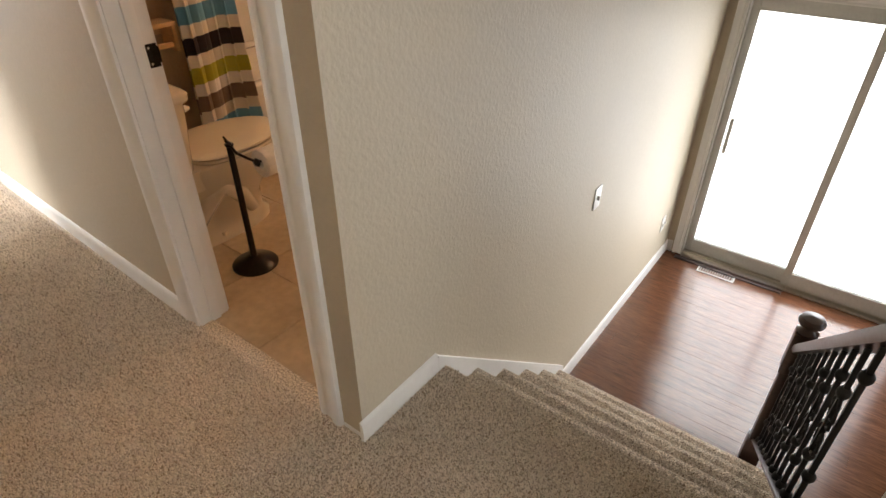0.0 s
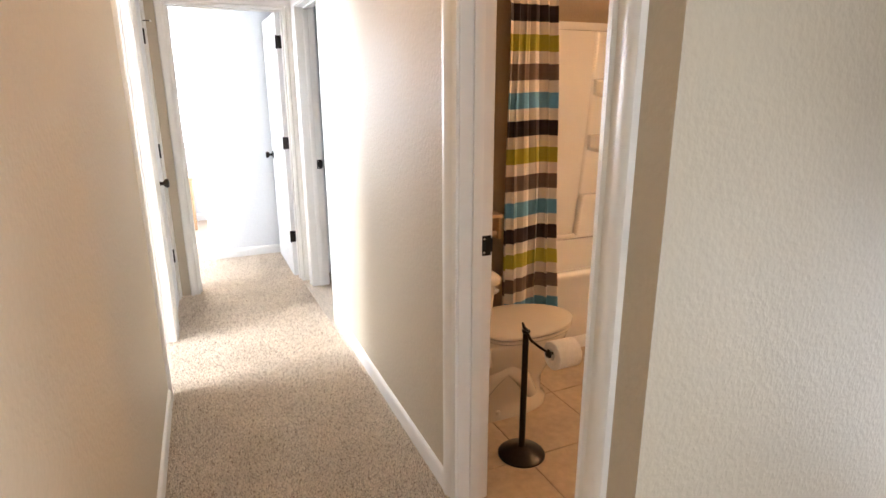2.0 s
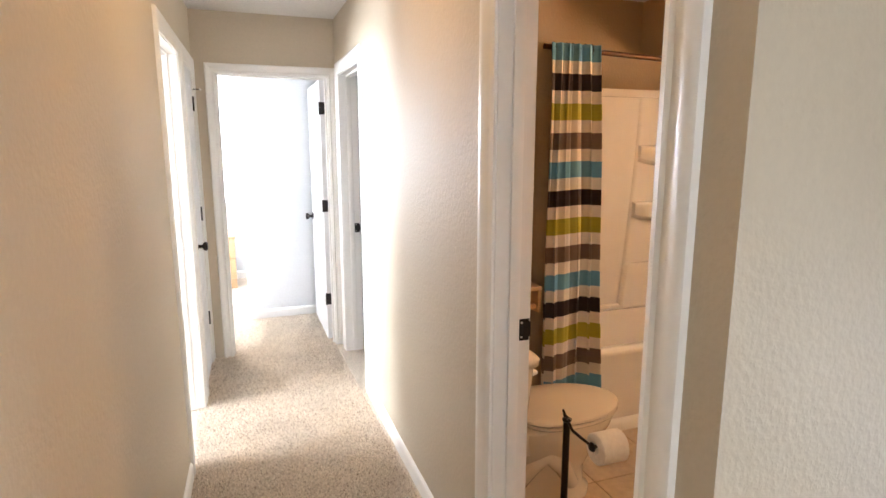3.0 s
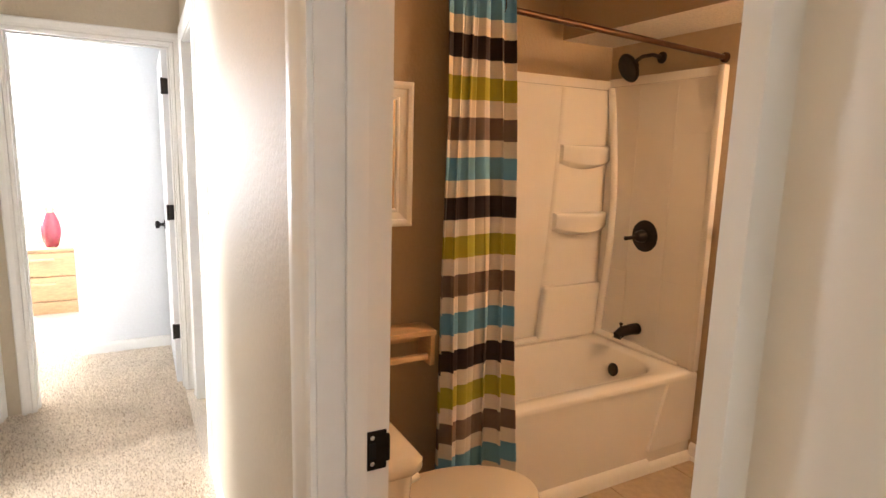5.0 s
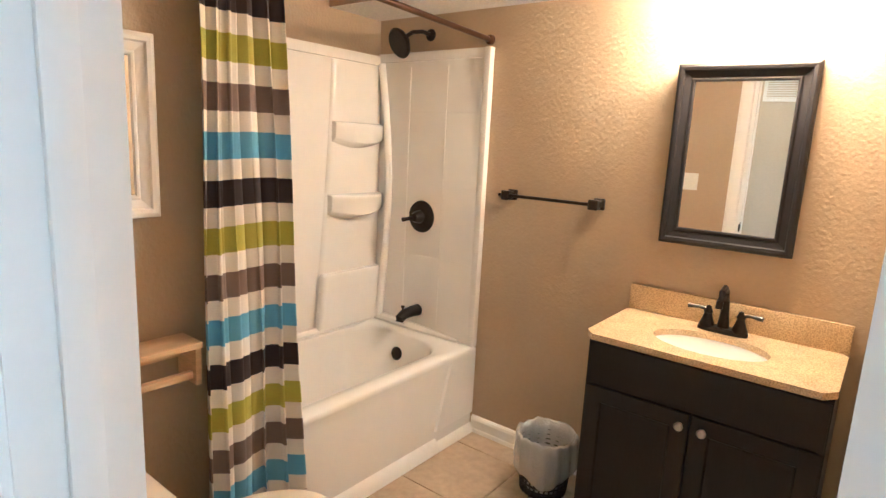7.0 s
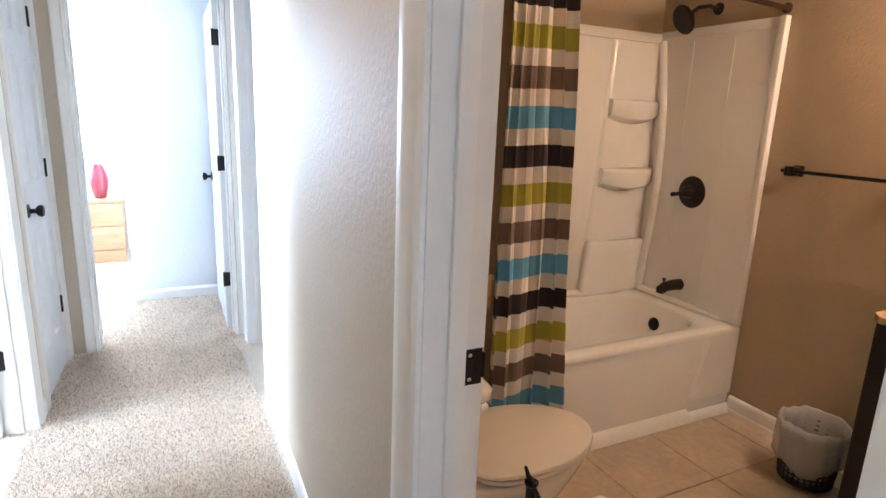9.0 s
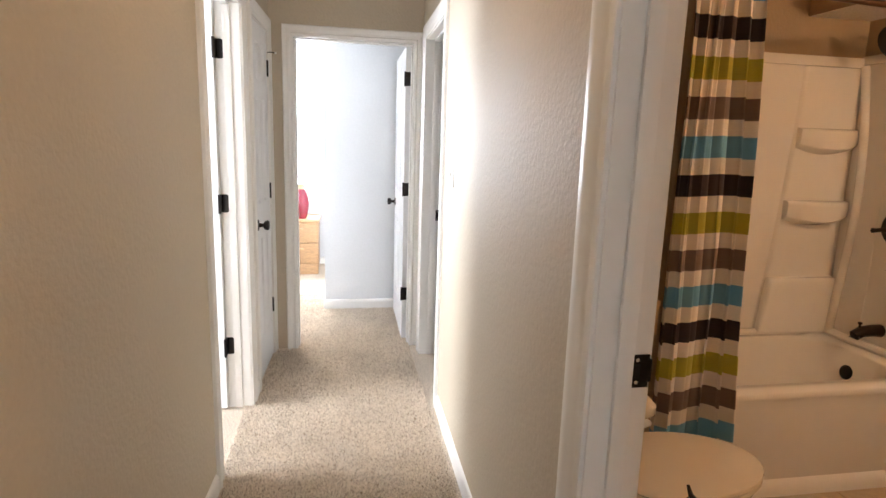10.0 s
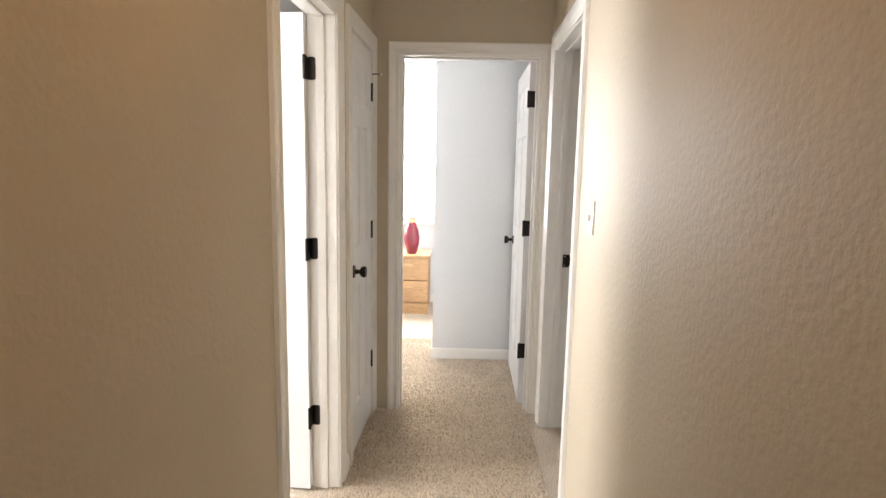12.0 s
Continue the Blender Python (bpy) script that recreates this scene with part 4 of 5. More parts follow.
part("trapway", tube([(TCX + 0.075, 0.90, 0.10), (TCX + 0.105, 0.98, 0.22), (TCX + 0.110, 1.06, 0.27), (TCX + 0.112, 1.14, 0.20), (TCX + 0.10, 1.2, 0.10)], [0.04, 0.045, 0.045, 0.04, 0.03], 12), PORC, toilet)
part("deck", loft([rrect(TCX - 0.15, TCX + 0.15, BS + 0.03, 0.98, z, 0.03) for z in (0.30, 0.34, 0.39)]), PORC, toilet, smooth=50)
part("seat", loft([oval(1.18, 0.398, 0.185, 0.965, 1.455), oval(1.18, 0.404, 0.190, 0.96, 1.46), oval(1.18, 0.414, 0.188, 0.96, 1.458)]), PORC, toilet, smooth=50)
part("lid", loft([oval(1.18, 0.418, 0.186, 0.955, 1.455), oval(1.18, 0.424, 0.192, 0.95, 1.462), oval(1.18, 0.432, 0.189, 0.953, 1.459), oval(1.18, 0.438, 0.15, 1.0, 1.40), oval(1.18, 0.440, 0.05, 1.1, 1.25)]), PORC, toilet, smooth=60)
for s in (-1, 1):
    part("hinge_cap", lathe([(0.0, 0), (0.016, 0), (0.016, 0.02), (0.010, 0.028), (0.0, 0.029)], pose(TCX + s * 0.075, 0.965, 0.395), 12), PORC, toilet)
    part("bolt_cap", lathe([(0.0, 0), (0.014, 0), (0.012, 0.014), (0.0, 0.02)], pose(TCX + s * 0.105, 1.02, 0.03), 12), PORC, toilet)

# ---------- paper stand ----------
PX, PYY = -1.66, 0.985
stand = thing("toilet_paper_stand", "dark bronze freestanding toilet paper stand on the tile floor", "paper holder", (PX, PYY, 0))
part("base", lathe([(0.0, 0), (0.098, 0), (0.098, 0.007), (0.088, 0.016), (0.045, 0.028), (0.022, 0.040), (0.0, 0.042)], pose(PX, PYY, 0), 32), BRONZE, stand)
part("stem", lathe([(0.0, 0.03), (0.016, 0.03), (0.0135, 0.06), (0.0125, 0.55), (0.017, 0.556), (0.017, 0.562), (0.0, 0.565)], pose(PX, PYY, 0), 14), BRONZE, stand)
part("finial", tube([(PX - 0.035, PYY + 0.005, 0.580), (PX - 0.012, PYY, 0.566), (PX + 0.012, PYY, 0.566), (PX + 0.03, PYY - 0.012, 0.574)], [0.004, 0.007, 0.007, 0.004], 8), BRONZE, stand)
part("arm", tube([(PX + 0.008, PYY, 0.555), (PX + 0.03, PYY + 0.005, 0.530), (PX + 0.07, PYY + 0.02, 0.515), (PX + 0.12, PYY + 0.030, 0.508), (PX + 0.12, PYY + 0.15, 0.508)], 0.0055, 8), BRONZE, stand)
part("arm_knob", lathe([(0.0, 0), (0.012, 0.001), (0.018, 0.008), (0.012, 0.016), (0.0, 0.018)], pose(PX + 0.12, PYY + 0.035, 0.508, 90), 14), BRONZE, stand)
roll = bmesh.new()
ro, ri, y0r, y1r = 0.056, 0.02, PYY + 0.040, PYY + 0.143
rr = []
for rad, yy in ((ri, y0r), (ro - 0.003, y0r), (ro, y0r + 0.003), (ro, y1r - 0.003), (ro - 0.003, y1r), (ri, y1r), (ri, y0r)):
    rr.append([(PX + 0.12 + rad * math.cos(2 * math.pi * k / 28), yy, 0.497 + rad * math.sin(2 * math.pi * k / 28)) for k in range(28)])
loft(rr, roll, caps=False)
whole("toilet_paper_roll", roll, PAPER, "white toilet paper roll hanging on the dark stand", "toilet paper", smooth=40)

# ---------- wall mirror frame, shelf ----------


def picture_frame(name, m, w, h, fw, depth, fmat, label, prof):
    """Moulded frame with mirror: local x across, z up, faces -y; origin at centre on the wall."""
    o = new(name)
    o.matrix_world = m
    bpy.context.view_layer.update()
    tagged(o, label, "mirror")
    corners = [(-w / 2, -h / 2, 1, 1), (w / 2, -h / 2, -1, 1), (w / 2, h / 2, -1, -1), (-w / 2, h / 2, 1, -1)]
    for i in range(4):
        a, b = corners[i], corners[(i + 1) % 4]
        p = finish("frame_rail", prism([(a[0] + a[2] * u * fw, -d * depth, a[1] + a[3] * u * fw) for u, d in prof], [(b[0] + b[2] * u * fw, -d * depth, b[1] + b[3] * u * fw) for u, d in prof]), fmat, 25)
        p.parent = o
    g = finish("mirror_glass", boxes((-w / 2 + fw * 0.94, w / 2 - fw * 0.94, -depth * 0.35, -depth * 0.2, -h / 2 + fw * 0.94, h / 2 - fw * 0.94)), MIRROR, 0)
    g.parent = o
    bk_ = finish("backing", boxes((-w / 2 + 0.01, w / 2 - 0.01, -depth * 0.15, 0, -h / 2 + 0.01, h / 2 - 0.01)), fmat, 0)
    bk_.parent = o
    return o


PROF1 = [(0, 0), (0, 0.7), (0.06, 0.9), (0.2, 1.0), (0.36, 0.95), (0.42, 0.7), (0.62, 0.62), (0.78, 0.5), (0.86, 0.62), (0.95, 0.6), (1.0, 0.3), (1.0, 0)]
picture_frame("white_framed_mirror", pose(BW, 1.01, 1.46, 0, 0, 90), 0.41, 0.48, 0.062, 0.03, TRIM, "white moulded wooden mirror frame on the tan wall", PROF1)
picture_frame("vanity_mirror", pose(-1.343, BN - 0.011, 1.453, 0, 0, 2.6), 0.45, 0.66, 0.064, 0.035, ESPR, "espresso wood framed mirror above the vanity", PROF1)

shelf = thing("wooden_shelf", "small raw pine shelf with a hanging bar above the toilet", "shelf", (BW, 1.08, 0.8))
part("board", boxes((BW, BW + 0.115, 0.86, 1.275, 0.848, 0.866), bevel=0.003), PINE, shelf)
for y in (0.86, 1.257):
    part("bracket", boxes((BW, BW + 0.105, y, y + 0.018, 0.735, 0.848), bevel=0.003), PINE, shelf)
part("bar", boxes((BW + 0.07, BW + 0.09, 0.878, 1.257, 0.752, 0.774), bevel=0.004), PINE, shelf)
part("back_rail", boxes((BW, BW + 0.016, 0.878, 1.257, 0.80, 0.848), bevel=0.002), PINE, shelf)

# ---------- towel bar ----------
tb = thing("towel_bar", "oil-rubbed bronze towel bar on the tan wall", "towel bar", (-2.05, BN, 1.235))
for x in (-2.262, -1.838):
    part("post", loft([rrect(x - a, x + a, 1.235 - a, 1.235 + a, -d, 0.006) for a, d in ((0.024, 0), (0.024, 0.008), (0.016, 0.02), (0.014, 0.045), (0.021, 0.052), (0.021, 0.072), (0.016, 0.077))]), BRONZE, tb, smooth=30)
    o = [c for c in tb.children][-1]
    o.data.transform(Matrix(((1, 0, 0, 0), (0, 0, 1, BN), (0, 1, 0, 0), (0, 0, 0, 1))))
part("bar", tube([(-2.30, BN - 0.062, 1.235), (-1.838, BN - 0.062, 1.235)], 0.0075, 12), BRONZE, tb)

# ---------- vanity ----------
VZ, VY = 0.83, 2.30
van = thing("vanity_cabinet", "espresso two-door bathroom vanity cabinet", "cabinet", (-1.28, 2.5, 0))
part("body", boxes((-1.622, -0.933, VY + 0.04, VY + 0.055, 0.09, VZ - 0.03), (-1.622, -0.933, VY + 0.055, BN - 0.004, 0.09, 0.11), (-1.64, -1.622, VY + 0.022, BN - 0.004, 0, VZ - 0.03), (-0.933, -0.915, VY + 0.022, BN - 0.004, 0, VZ - 0.03), (-1.622, -0.933, VY + 0.09, VY + 0.11, 0, 0.09)), ESPR, van)


def front(name, x0, x1, z0, z1, frame_w):
    def rect(g, y):
        return [(x0 + g, y, z0 + g), (x1 - g, y, z0 + g), (x1 - g, y, z1 - g), (x0 + g, y, z1 - g)]
    bm = loft([rect(0, VY + 0.04), rect(0, VY + 0.02), rect(0.002, VY + 0.018), rect(frame_w, VY + 0.018), rect(frame_w + 0.006, VY + 0.026), rect(frame_w + 0.02, VY + 0.027)])
    return part(name, bm, ESPR, van, smooth=0)


part("false_drawer_front", boxes((-1.636, -0.919, VY + 0.018, VY + 0.04, 0.645, VZ - 0.034), bevel=0.002), ESPR, van)
for x0, x1, kx in ((-1.636, -1.281, -1.305), (-1.275, -0.919, -1.235)):
    d = front("door", x0, x1, 0.10, 0.638, 0.055)
    kn = finish("knob", lathe([(0.0, 0), (0.007, 0), (0.006, 0.012), (0.014, 0.018), (0.015, 0.024), (0.010, 0.030), (0.0, 0.031)], pose(kx, VY + 0.018, 0.598, 90), 18), NICKEL, 40)
    kn.parent = d
    kn.matrix_parent_inverse = d.matrix_world.inverted() if False else Matrix.Translation((0, 0, 0)) @ (van.matrix_world @ van.matrix_world.inverted())
    tagged(kn, "round brushed nickel knob")

SX, SY, SRX, SRY = -1.29, 2.50, 0.185, 0.125
ct = thing("granite_counter", "tan speckled granite vanity top with backsplash", "countertop", (-1.28, 2.5, VZ))
outer = []
n = 48
for k in range(n):
    a = 2 * math.pi * (k + 0.5) / n
    c, s = math.cos(a), math.sin(a)
    t = min((0.375 / abs(c)) if abs(c) > 1e-6 else 9, (0.228 / abs(s)) if abs(s) > 1e-6 else 9)
    outer.append((-1.285 + t * c, VY + 0.228 + t * s))
inner = [(SX + SRX * math.cos(2 * math.pi * (k + 0.5) / n), SY + SRY * math.sin(2 * math.pi * (k + 0.5) / n)) for k in range(n)]
part("slab", loft([[(x, y, VZ - 0.022) for x, y in inner], [(x, y, VZ - 0.003) for x, y in inner], [(x * 1.0, y, VZ) for x, y in inner],
                   [(x, y, VZ) for x, y in outer], [(x, y, VZ - 0.022) for x, y in outer], [(x, y, VZ - 0.022) for x, y in inner]], caps=False), GRAN, ct, smooth=20)
part("backsplash", boxes((-1.66, -0.91, BN - 0.022, BN - 0.002, VZ, VZ + 0.10), bevel=0.002), GRAN, ct)
sink = bmesh.new()
loft([ellipse(SX, SY, VZ - 0.023, SRX + 0.012, SRY + 0.012), ellipse(SX, SY, VZ - 0.024, SRX + 0.002, SRY + 0.002), ellipse(SX, SY, VZ - 0.06, SRX * 0.93, SRY * 0.93), ellipse(SX, SY, VZ - 0.11, SRX * 0.7, SRY * 0.7),
      ellipse(SX, SY, VZ - 0.135, SRX * 0.35, SRY * 0.35), ellipse(SX, SY, VZ - 0.14, 0.02, 0.02)], sink, caps=False)
sk = whole("sink_basin", sink, ACRYL, "white oval undermount sink basin in the granite top", "sink", smooth=60)

FY = 2.675
fa = thing("faucet", "oil-rubbed bronze two-handle bathroom faucet", "faucet", (-1.29, FY, VZ))
part("base", loft([ellipse(-1.29, FY, VZ + z, a, b, 28, 2.6) for a, b, z in ((0.085, 0.028, 0), (0.085, 0.028, 0.012), (0.078, 0.022, 0.02))]), BRONZE, fa, smooth=40)
part("spout", tube([(-1.29, FY, VZ + 0.015), (-1.29, FY, VZ + 0.06), (-1.29, FY - 0.003, VZ + 0.12), (-1.29, FY - 0.018, VZ + 0.155), (-1.29, FY - 0.05, VZ + 0.175), (-1.29, FY - 0.085, VZ + 0.165), (-1.29, FY - 0.105, VZ + 0.135), (-1.29, FY - 0.11, VZ + 0.11)],
                   [0.022, 0.016, 0.012, 0.011, 0.011, 0.0105, 0.011, 0.012], 14), BRONZE, fa)
for s in (-1, 1):
    x = -1.29 + s * 0.055
    hd = part("handle", lathe([(0.0, 0), (0.027, 0), (0.027, 0.010), (0.021, 0.022), (0.013, 0.048), (0.016, 0.056), (0.011, 0.066), (0.008, 0.076), (0.0, 0.080)], pose(x, FY, VZ + 0.012), 18), BRONZE, fa)
    part("lever", tube([(x, FY, VZ + 0.074), (x + s * 0.03, FY - 0.004, VZ + 0.080), (x + s * 0.07, FY - 0.008, VZ + 0.078)], [0.008, 0.006, 0.009], 10), BRONZE, fa)

# ---------- waste bin ----------
CX, CY = -1.88, 2.545
binn = thing("waste_basket", "dark perforated plastic waste basket", "waste bin", (CX, CY, 0))
part("bin_floor", lathe([(0.0, 0.004), (0.092, 0.004), (0.092, 0.02), (0.0, 0.02)], pose(CX, CY, 0), 28), CAN, binn)
for z in [0.01 + 0.021 * k for k in range(11)]:
    rad = 0.095 + 0.022 * z / 0.23
    part("bin_ring", tube([(CX + rad * math.cos(a), CY + rad * math.sin(a), z) for a in [k * math.pi / 14 for k in range(29)]], 0.0042, 6), CAN, binn)
for k in range(30):
    a = 2 * math.pi * k / 30
    part("bin_rib", tube([(CX + 0.096 * math.cos(a), CY + 0.096 * math.sin(a), 0.005), (CX + 0.118 * math.cos(a), CY + 0.118 * math.sin(a), 0.23)], 0.0042, 5), CAN, binn)
bag = bmesh.new()
rings = []
rng = random.Random(4)
NB = 72
fold = [(rng.uniform(3, 17), rng.uniform(0, 6.28), rng.uniform(-16, 16)) for _ in range(7)]


def crease(a, z):
    return sum(math.sin(round(f) * a + p + q * z) for f, p, q in fold) / 4


for rad, z, w in ((0.130, 0.105, 1.5), (0.137, 0.12, 1.3), (0.138, 0.14, 1.1), (0.136, 0.17, 1.0), (0.134, 0.205, 0.9), (0.134, 0.235, 0.8), (0.131, 0.258, 0.8), (0.124, 0.268, 0.7), (0.116, 0.262, 0.6),
                  (0.110, 0.22, 0.5), (0.106, 0.16, 0.5), (0.098, 0.09, 0.4), (0.085, 0.03, 0.3)):
    ring = []
    for k in range(NB):
        a = 2 * math.pi * k / NB
        c = crease(a, z * 1.3)
        r_ = rad + 0.006 * w * c
        ring.append((CX + r_ * math.cos(a), CY + r_ * math.sin(a), z + 0.010 * w * crease(a + 1.0, 0.4) + (0.03 * math.sin(2 * a + 0.8) if z < 0.125 else 0)))
    rings.append(ring)
loft(rings, bag, caps=False)
whole("bin_bag", bag, BAG, "translucent white bin bag folded over the basket rim", "bin bag", smooth=180)

# ---------- vanity light ----------
vl = thing("vanity_light", "three-shade vanity light bar above the mirror", "wall lamp", (-1.31, BN, 1.95))
part("back_plate", boxes((-1.50, -1.12, BN - 0.022, BN - 0.002, 2.0, 2.06), bevel=0.006), BRONZE, vl)
for x in (-1.46, -1.31, -1.16):
    part("arm", tube([(x, BN - 0.02, 2.03), (x, BN - 0.08, 2.04), (x, BN - 0.11, 2.035)], 0.008, 8), BRONZE, vl)
    sd = part("shade", lathe([(0.022, 0.03), (0.030, 0.02), (0.045, -0.03), (0.052, -0.06), (0.0, -0.06)][::-1], pose(x, BN - 0.11, 2.015), 20), BULB, vl, "lit frosted glass shade")
    sd.visible_shadow = False
    d = bpy.data.lights.new("vanity_bulb", "POINT")
    d.energy, d.color, d.shadow_soft_size = BULB_W, WARM, 0.045
    lo = new("vanity_bulb", d)
    lo.location = (x, BN - 0.115, 1.94)
    tagged(lo, kind="structure")

# ---------- hall ceiling light ----------
hl = thing("ceiling_light", "flush warm ceiling light of the hall", "ceiling lamp", (-2.0, 0.12, TOP))
part("pan", lathe([(0.0, -0.02), (0.14, -0.02), (0.15, -0.01), (0.15, 0.0), (0.0, 0.0)], pose(-2.0, 0.12, TOP), 28), BRONZE, hl)
sd = part("dome", lathe([(0.0, -0.095), (0.05, -0.09), (0.10, -0.065), (0.13, -0.022), (0.0, -0.021)], pose(-2.0, 0.12, TOP), 28), BULB_DIM, hl, "lit frosted glass dome")
sd.visible_shadow = False
d = bpy.data.lights.new("hall_bulb", "POINT")
d.energy, d.color, d.shadow_soft_size = HALL_W, (1.0, 0.55, 0.17), 0.08
lo = new("hall_bulb", d)
lo.location = (-2.0, 0.12, TOP - 0.14)
tagged(lo, kind="structure")

# ---------- bedroom ----------
win = thing("window_bedroom", "white bedroom window with bright daylight", "window", (-7.0, -0.75, 0.85))
win["kind"] = "structure"
for nm, bs in (("window_frame", [(-7.08, -7.03, -1.5, -1.45, 0.85, 2.12), (-7.08, -7.03, -0.05, 0.0, 0.85, 2.12), (-7.08, -7.03, -1.45, -0.05, 0.85, 0.90), (-7.08, -7.03, -1.45, -0.05, 2.07, 2.12)]),
               ("mullion", [(-7.07, -7.04, -0.77, -0.73, 0.90, 2.07)]), ("window_sill", [(-7.05, -6.94, -1.55, 0.05, 0.82, 0.85)])):
    part(nm, boxes(*bs, bevel=0.003), TRIM, win)
for ya, yb in ((-1.45, -0.77), (-0.73, -0.05)):
    g = part("pane", boxes((-7.058, -7.052, ya, yb, 0.90, 2.07)), GLASS, win, smooth=0)
    g.visible_shadow = False
# Unseen window, added to fill the opening that lights the landing.
win3 = thing("window_landing", "unseen white window added to let fill light onto the landing", "window", (2.4, 0.17, 0.9))
win3["kind"] = "structure"
part("window_frame", boxes((2.44, 2.48, -0.30, -0.26, 0.9, 2.3), (2.44, 2.48, 0.60, 0.64, 0.9, 2.3), (2.44, 2.48, -0.26, 0.60, 0.9, 0.94), (2.44, 2.48, -0.26, 0.60, 2.26, 2.3)), TRIM, win3)
g = part("pane", boxes((2.457, 2.463, -0.26, 0.60, 0.94, 2.26)), GLASS, win3, smooth=0)
g.visible_shadow = False
win2 = thing("window_side_room", "white side room window with bright daylight", "window", (-3.0, -3.2, 0.8))
win2["kind"] = "structure"
part("window_frame", boxes((-3.7, -3.65, -3.28, -3.23, 0.8, 2.1), (-2.35, -2.3, -3.28, -3.23, 0.8, 2.1), (-3.65, -2.35, -3.28, -3.23, 0.8, 0.85), (-3.65, -2.35, -3.28, -3.23, 2.05, 2.1)), TRIM, win2)
g = part("pane", boxes((-3.65, -2.35, -3.258, -3.252, 0.85, 2.05)), GLASS, win2, smooth=0)
g.visible_shadow = False

NX, NYA, NYB = -6.50, -0.62, -0.10
ns = thing("nightstand", "light oak nightstand with two drawers", "nightstand", (-6.7, -0.36, 0))
part("carcass", boxes((NX - 0.42, NX - 0.012, NYA, NYB, 0.05, 0.545), bevel=0.003), OAK, ns)
part("top", boxes((NX - 0.43, NX + 0.012, NYA - 0.012, NYB + 0.012, 0.545, 0.572), bevel=0.004), OAK, ns)
part("plinth", boxes((NX - 0.40, NX - 0.03, NYA + 0.01, NYB - 0.01, 0, 0.05)), OAK, ns)
part("bottom_rail", boxes((NX - 0.012, NX, NYA, NYB, 0.0, 0.105), bevel=0.002), OAK, ns)
for z0, z1 in ((0.115, 0.325), (0.335, 0.535)):
    d = part("drawer", boxes((NX - 0.012, NX + 0.006, NYA + 0.006, NYB - 0.006, z0, z1), bevel=0.003), OAK, ns)
    hn = finish("pull", boxes((NX + 0.006, NX + 0.026, -0.47, -0.25, z1 - 0.065, z1 - 0.045), bevel=0.005), PINE, 30)
    hn.parent = d
    hn.matrix_parent_inverse = ns.matrix_world.inverted() @ ns.matrix_world
    tagged(hn, "pale wooden bar pull")
vs = thing("vase", "glossy dark red ceramic vase on the nightstand", "vase", (-6.62, -0.27, 0.572))
part("vase_body", lathe([(0.0, 0), (0.045, 0), (0.054, 0.02), (0.073, 0.10), (0.077, 0.16), (0.064, 0.23), (0.042, 0.285), (0.030, 0.31), (0.034, 0.345), (0.027, 0.345), (0.022, 0.31), (0.0, 0.25)], pose(-6.62, -0.27, 0.572), 32), REDGL, vs, smooth=60)
part("vase_collar", lathe([(0.0315, 0.300), (0.0335, 0.305), (0.036, 0.340), (0.036, 0.347), (0.030, 0.347), (0.029, 0.30)], pose(-6.62, -0.27, 0.572), 24), PINE, vs, "tan unglazed neck band")
cord = thing("blind_cord", "thin blind cord with a small red tassel", "blind cord", (-6.97, -0.36, 1.2))
part("cord", tube([(-6.97, -0.36, 2.05), (-6.97, -0.36, 1.21)], 0.0012, 5), PLATE, cord)
part("tassel", lathe([(0.0, -0.02), (0.010, -0.016), (0.012, 0.0), (0.005, 0.018), (0.0, 0.02)], pose(-6.97, -0.36, 1.2), 10), REDGL, cord, "small red tassel")

ps = thing("hinge_pin_stop", "small dark hinge pin door stop on the closet hinge", "door stop", (D_CLOS[0], HS + 0.01, 1.90))
part("stop_arm", tube([(D_CLOS[0], HS + 0.004, 1.90), (D_CLOS[0] - 0.004, HS + 0.03, 1.902), (D_CLOS[0] - 0.01, HS + 0.045, 1.90)], 0.003, 8), BRONZE, ps)
part("bumper", tube([(D_CLOS[0] - 0.01, HS + 0.045, 1.90), (D_CLOS[0] - 0.012, HS + 0.056, 1.90)], 0.006, 8), PLATE, ps, "white rubber bumper")
SOUTH.append(ps.name)

# ---------- the slightly skewed south side of the hall ----------
TURN_S = Matrix.Translation((-2.76, -0.362, 0)) @ pose(0, 0, 0, 0, 0, -2.2) @ Matrix.Translation((2.76, -HS, 0))
TURN_N = Matrix.Translation((NSPLIT, HN, 0)) @ pose(0, 0, 0, 0, 0, -1.0) @ Matrix.Translation((-NSPLIT, -HN, 0))
for nm in ("wall_hall_north_far", "door_frame_right", STRIKE_R.name, NB1.name, SWITCH_N.name):
    bpy.data.objects[nm].matrix_world = TURN_N @ bpy.data.objects[nm].matrix_world
for nm in SOUTH:
    bpy.data.objects[nm].matrix_world = TURN_S @ bpy.data.objects[nm].matrix_world

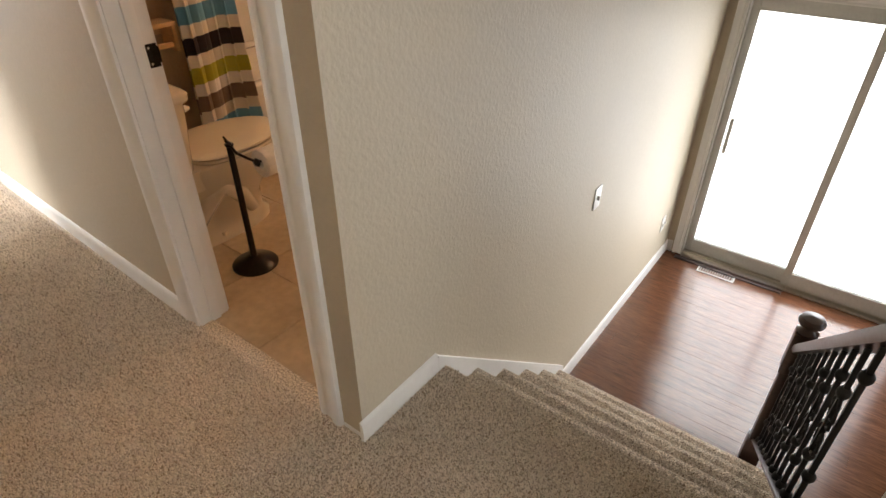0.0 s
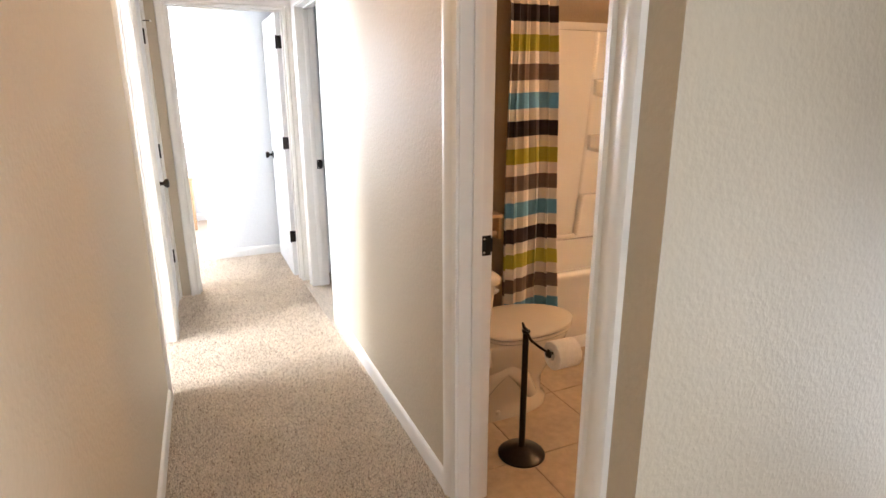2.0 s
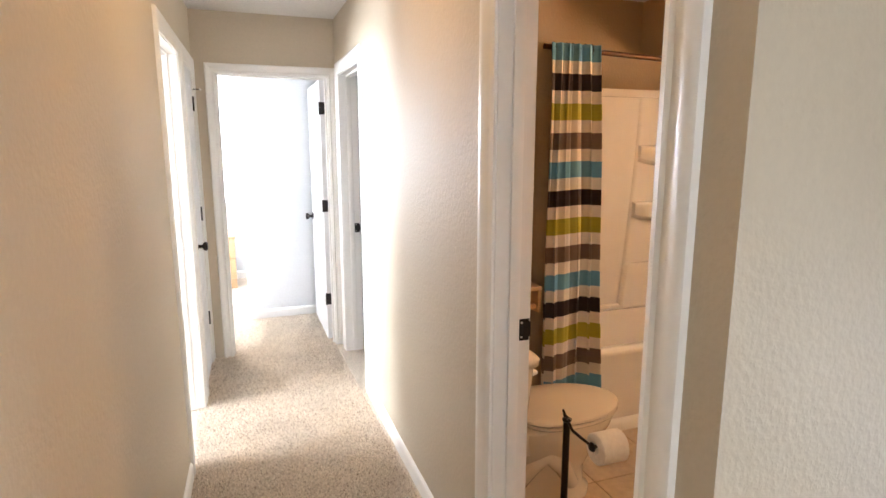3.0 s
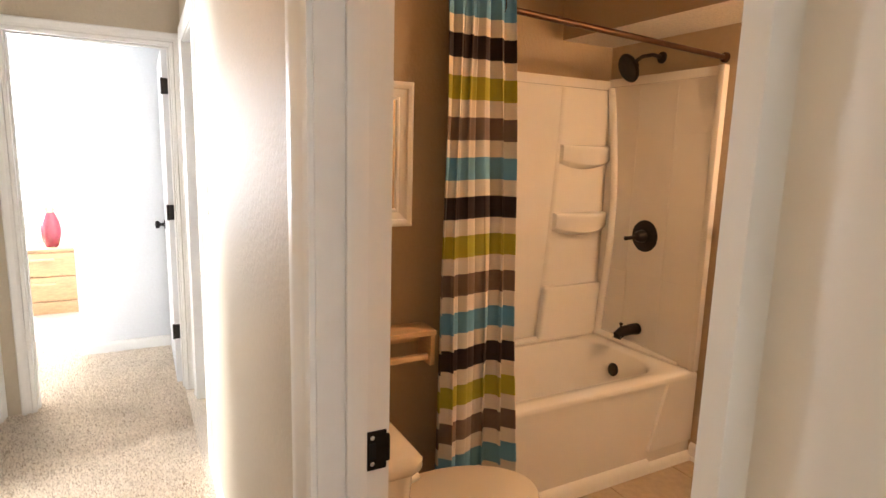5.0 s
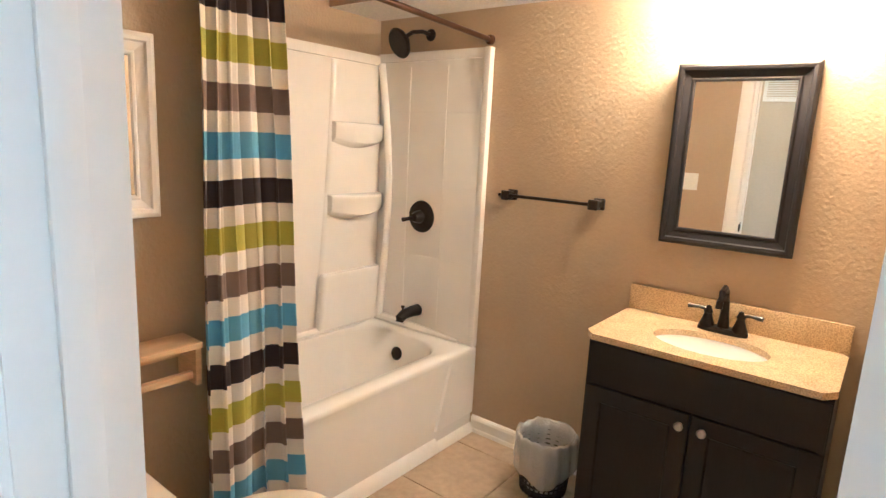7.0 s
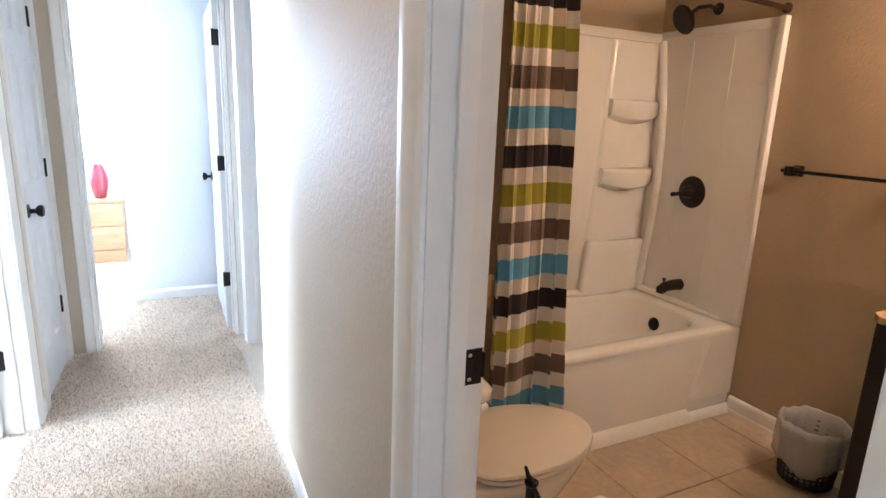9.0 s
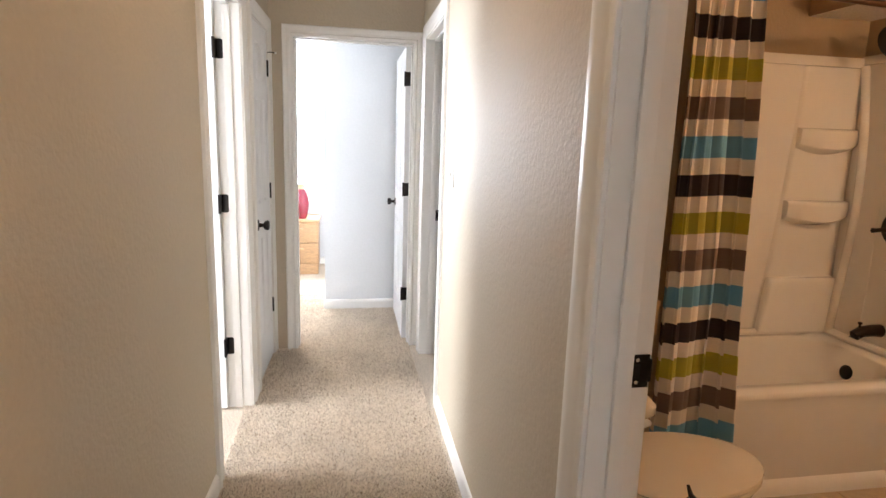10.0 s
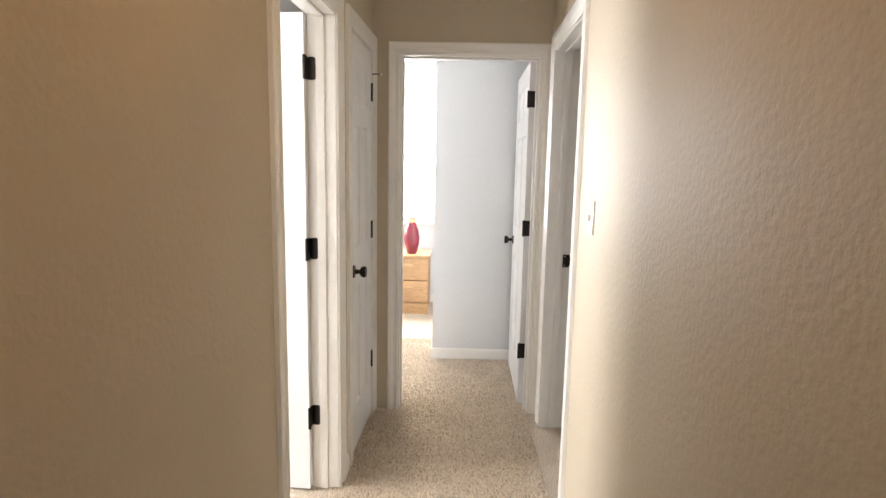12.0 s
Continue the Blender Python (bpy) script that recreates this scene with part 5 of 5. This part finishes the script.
# ---------- carpet pile ----------


def pile(name, count, place, label, seed):
    """Short upright yarn tufts scattered over a stretch of carpet."""
    g = np.random.default_rng(seed)
    base = place(g, count)
    ang = g.uniform(0, 2 * np.pi, count)
    w = g.uniform(0.0018, 0.0042, count)
    hgt = g.uniform(0.005, 0.012, count)
    lean = g.normal(0, 0.0045, (count, 2))
    v = np.zeros((count, 4, 3))
    for k in range(3):
        a = ang + k * 2 * np.pi / 3
        v[:, k, 0] = base[:, 0] + w * np.cos(a)
        v[:, k, 1] = base[:, 1] + w * np.sin(a)
        v[:, k, 2] = base[:, 2] - 0.001
    v[:, 3, :2] = base[:, :2] + lean
    v[:, 3, 2] = base[:, 2] + hgt
    idx = np.arange(count)[:, None] * 4
    f = np.concatenate([idx + [0, 1, 3], idx + [1, 2, 3], idx + [2, 0, 3]])
    me = bpy.data.meshes.new(name)
    me.from_pydata(v.reshape(-1, 3).tolist(), [], f.tolist())
    me.materials.append(YARN)
    return tagged(new(name, me), label, "carpet", kind="stuff")


def on_hall(g, n):
    return np.stack([g.uniform(-5.7, SW, n), g.uniform(HS + 0.0, HN - 0.014, n), np.zeros(n)], 1)


def on_landing(g, n):
    return np.stack([g.uniform(SW + 0.015, 0.45, n), g.uniform(HS, 1.0, n), np.zeros(n)], 1)


def on_steps(g, n):
    i = g.integers(1, 6, n)
    return np.stack([g.uniform(SW + 0.015, 0.45, n), FIRST + (i - 1) * TREAD + g.uniform(0, TREAD - 0.015, n), -RISE * i], 1)


pile("carpet_pile", 165000, on_hall, "beige speckled cut-pile carpet yarn of the hall", 1)
pile("carpet_pile", 60000, on_landing, "beige speckled cut-pile carpet yarn of the landing", 2)
pile("carpet_pile", 40000, on_steps, "beige speckled cut-pile carpet yarn of the steps", 3)

# ---------- floor pieces ----------
rng = random.Random(7)
fb = bpy.data.objects["floor_bath_base"]
TS, GAP = 0.405, 0.004
tile_meshes = {}


def tile_mesh(w, d):
    key = (round(w, 3), round(d, 3))
    if key not in tile_meshes:
        bm = boxes((0, w, 0, d, -0.009, 0.0))
        bmesh.ops.bevel(bm, geom=[e for e in bm.edges if all(v.co.z > -0.001 for v in e.verts)], offset=0.002, segments=1, affect="EDGES")
        me = bpy.data.meshes.new("tile")
        bm.to_mesh(me)
        bm.free()
        me.materials.append(TILE)
        tile_meshes[key] = me
    return tile_meshes[key]


XA, XB, YA, YB = BW - 0.05, BE, HN + 0.052, BN
for i in range(-3, 6):
    for j in range(-5, 6):
        ax, ay = -2.03 + i * TS, 1.80 + j * TS
        cx0, cx1 = max(ax + GAP / 2, XA), min(ax + TS - GAP / 2, XB)
        cy0, cy1 = max(ay + GAP / 2, YA), min(ay + TS - GAP / 2, YB)
        if cx1 - cx0 > 0.02 and cy1 - cy0 > 0.02:
            o = new("tile", tile_mesh(cx1 - cx0, cy1 - cy0))
            o.location = (cx0, cy0, rng.uniform(-0.0008, 0.0004))
            o.parent = fb

fl = bpy.data.objects["floor_lower"]
plank_meshes = {}
PW = 0.083
row = 0
y = 0.9
while y < SLY:
    x = SW - rng.uniform(0, 0.9)
    while x < 3.3:
        L = rng.choice((0.6, 0.8, 1.0, 1.2))
        a, b = max(x, SW), min(x + L, 3.3)
        if b - a > 0.03:
            w = round(b - a, 2)
            if w not in plank_meshes:
                bm = boxes((0.0003, w - 0.0003, 0.0003, PW - 0.0003, -0.006, 0.0))
                bmesh.ops.bevel(bm, geom=[e for e in bm.edges if all(v.co.z > -0.001 for v in e.verts)], offset=0.0004, segments=1, affect="EDGES")
                me = bpy.data.meshes.new("plank")
                bm.to_mesh(me)
                bm.free()
                me.materials.append(WOOD)
                plank_meshes[w] = me
            if row < 300:
                o = new("plank", plank_meshes[w])
                o.location = (a, y, LOW + rng.uniform(-0.0004, 0.0002))
                o.parent = fl
                row += 1
        x += L
    y += PW
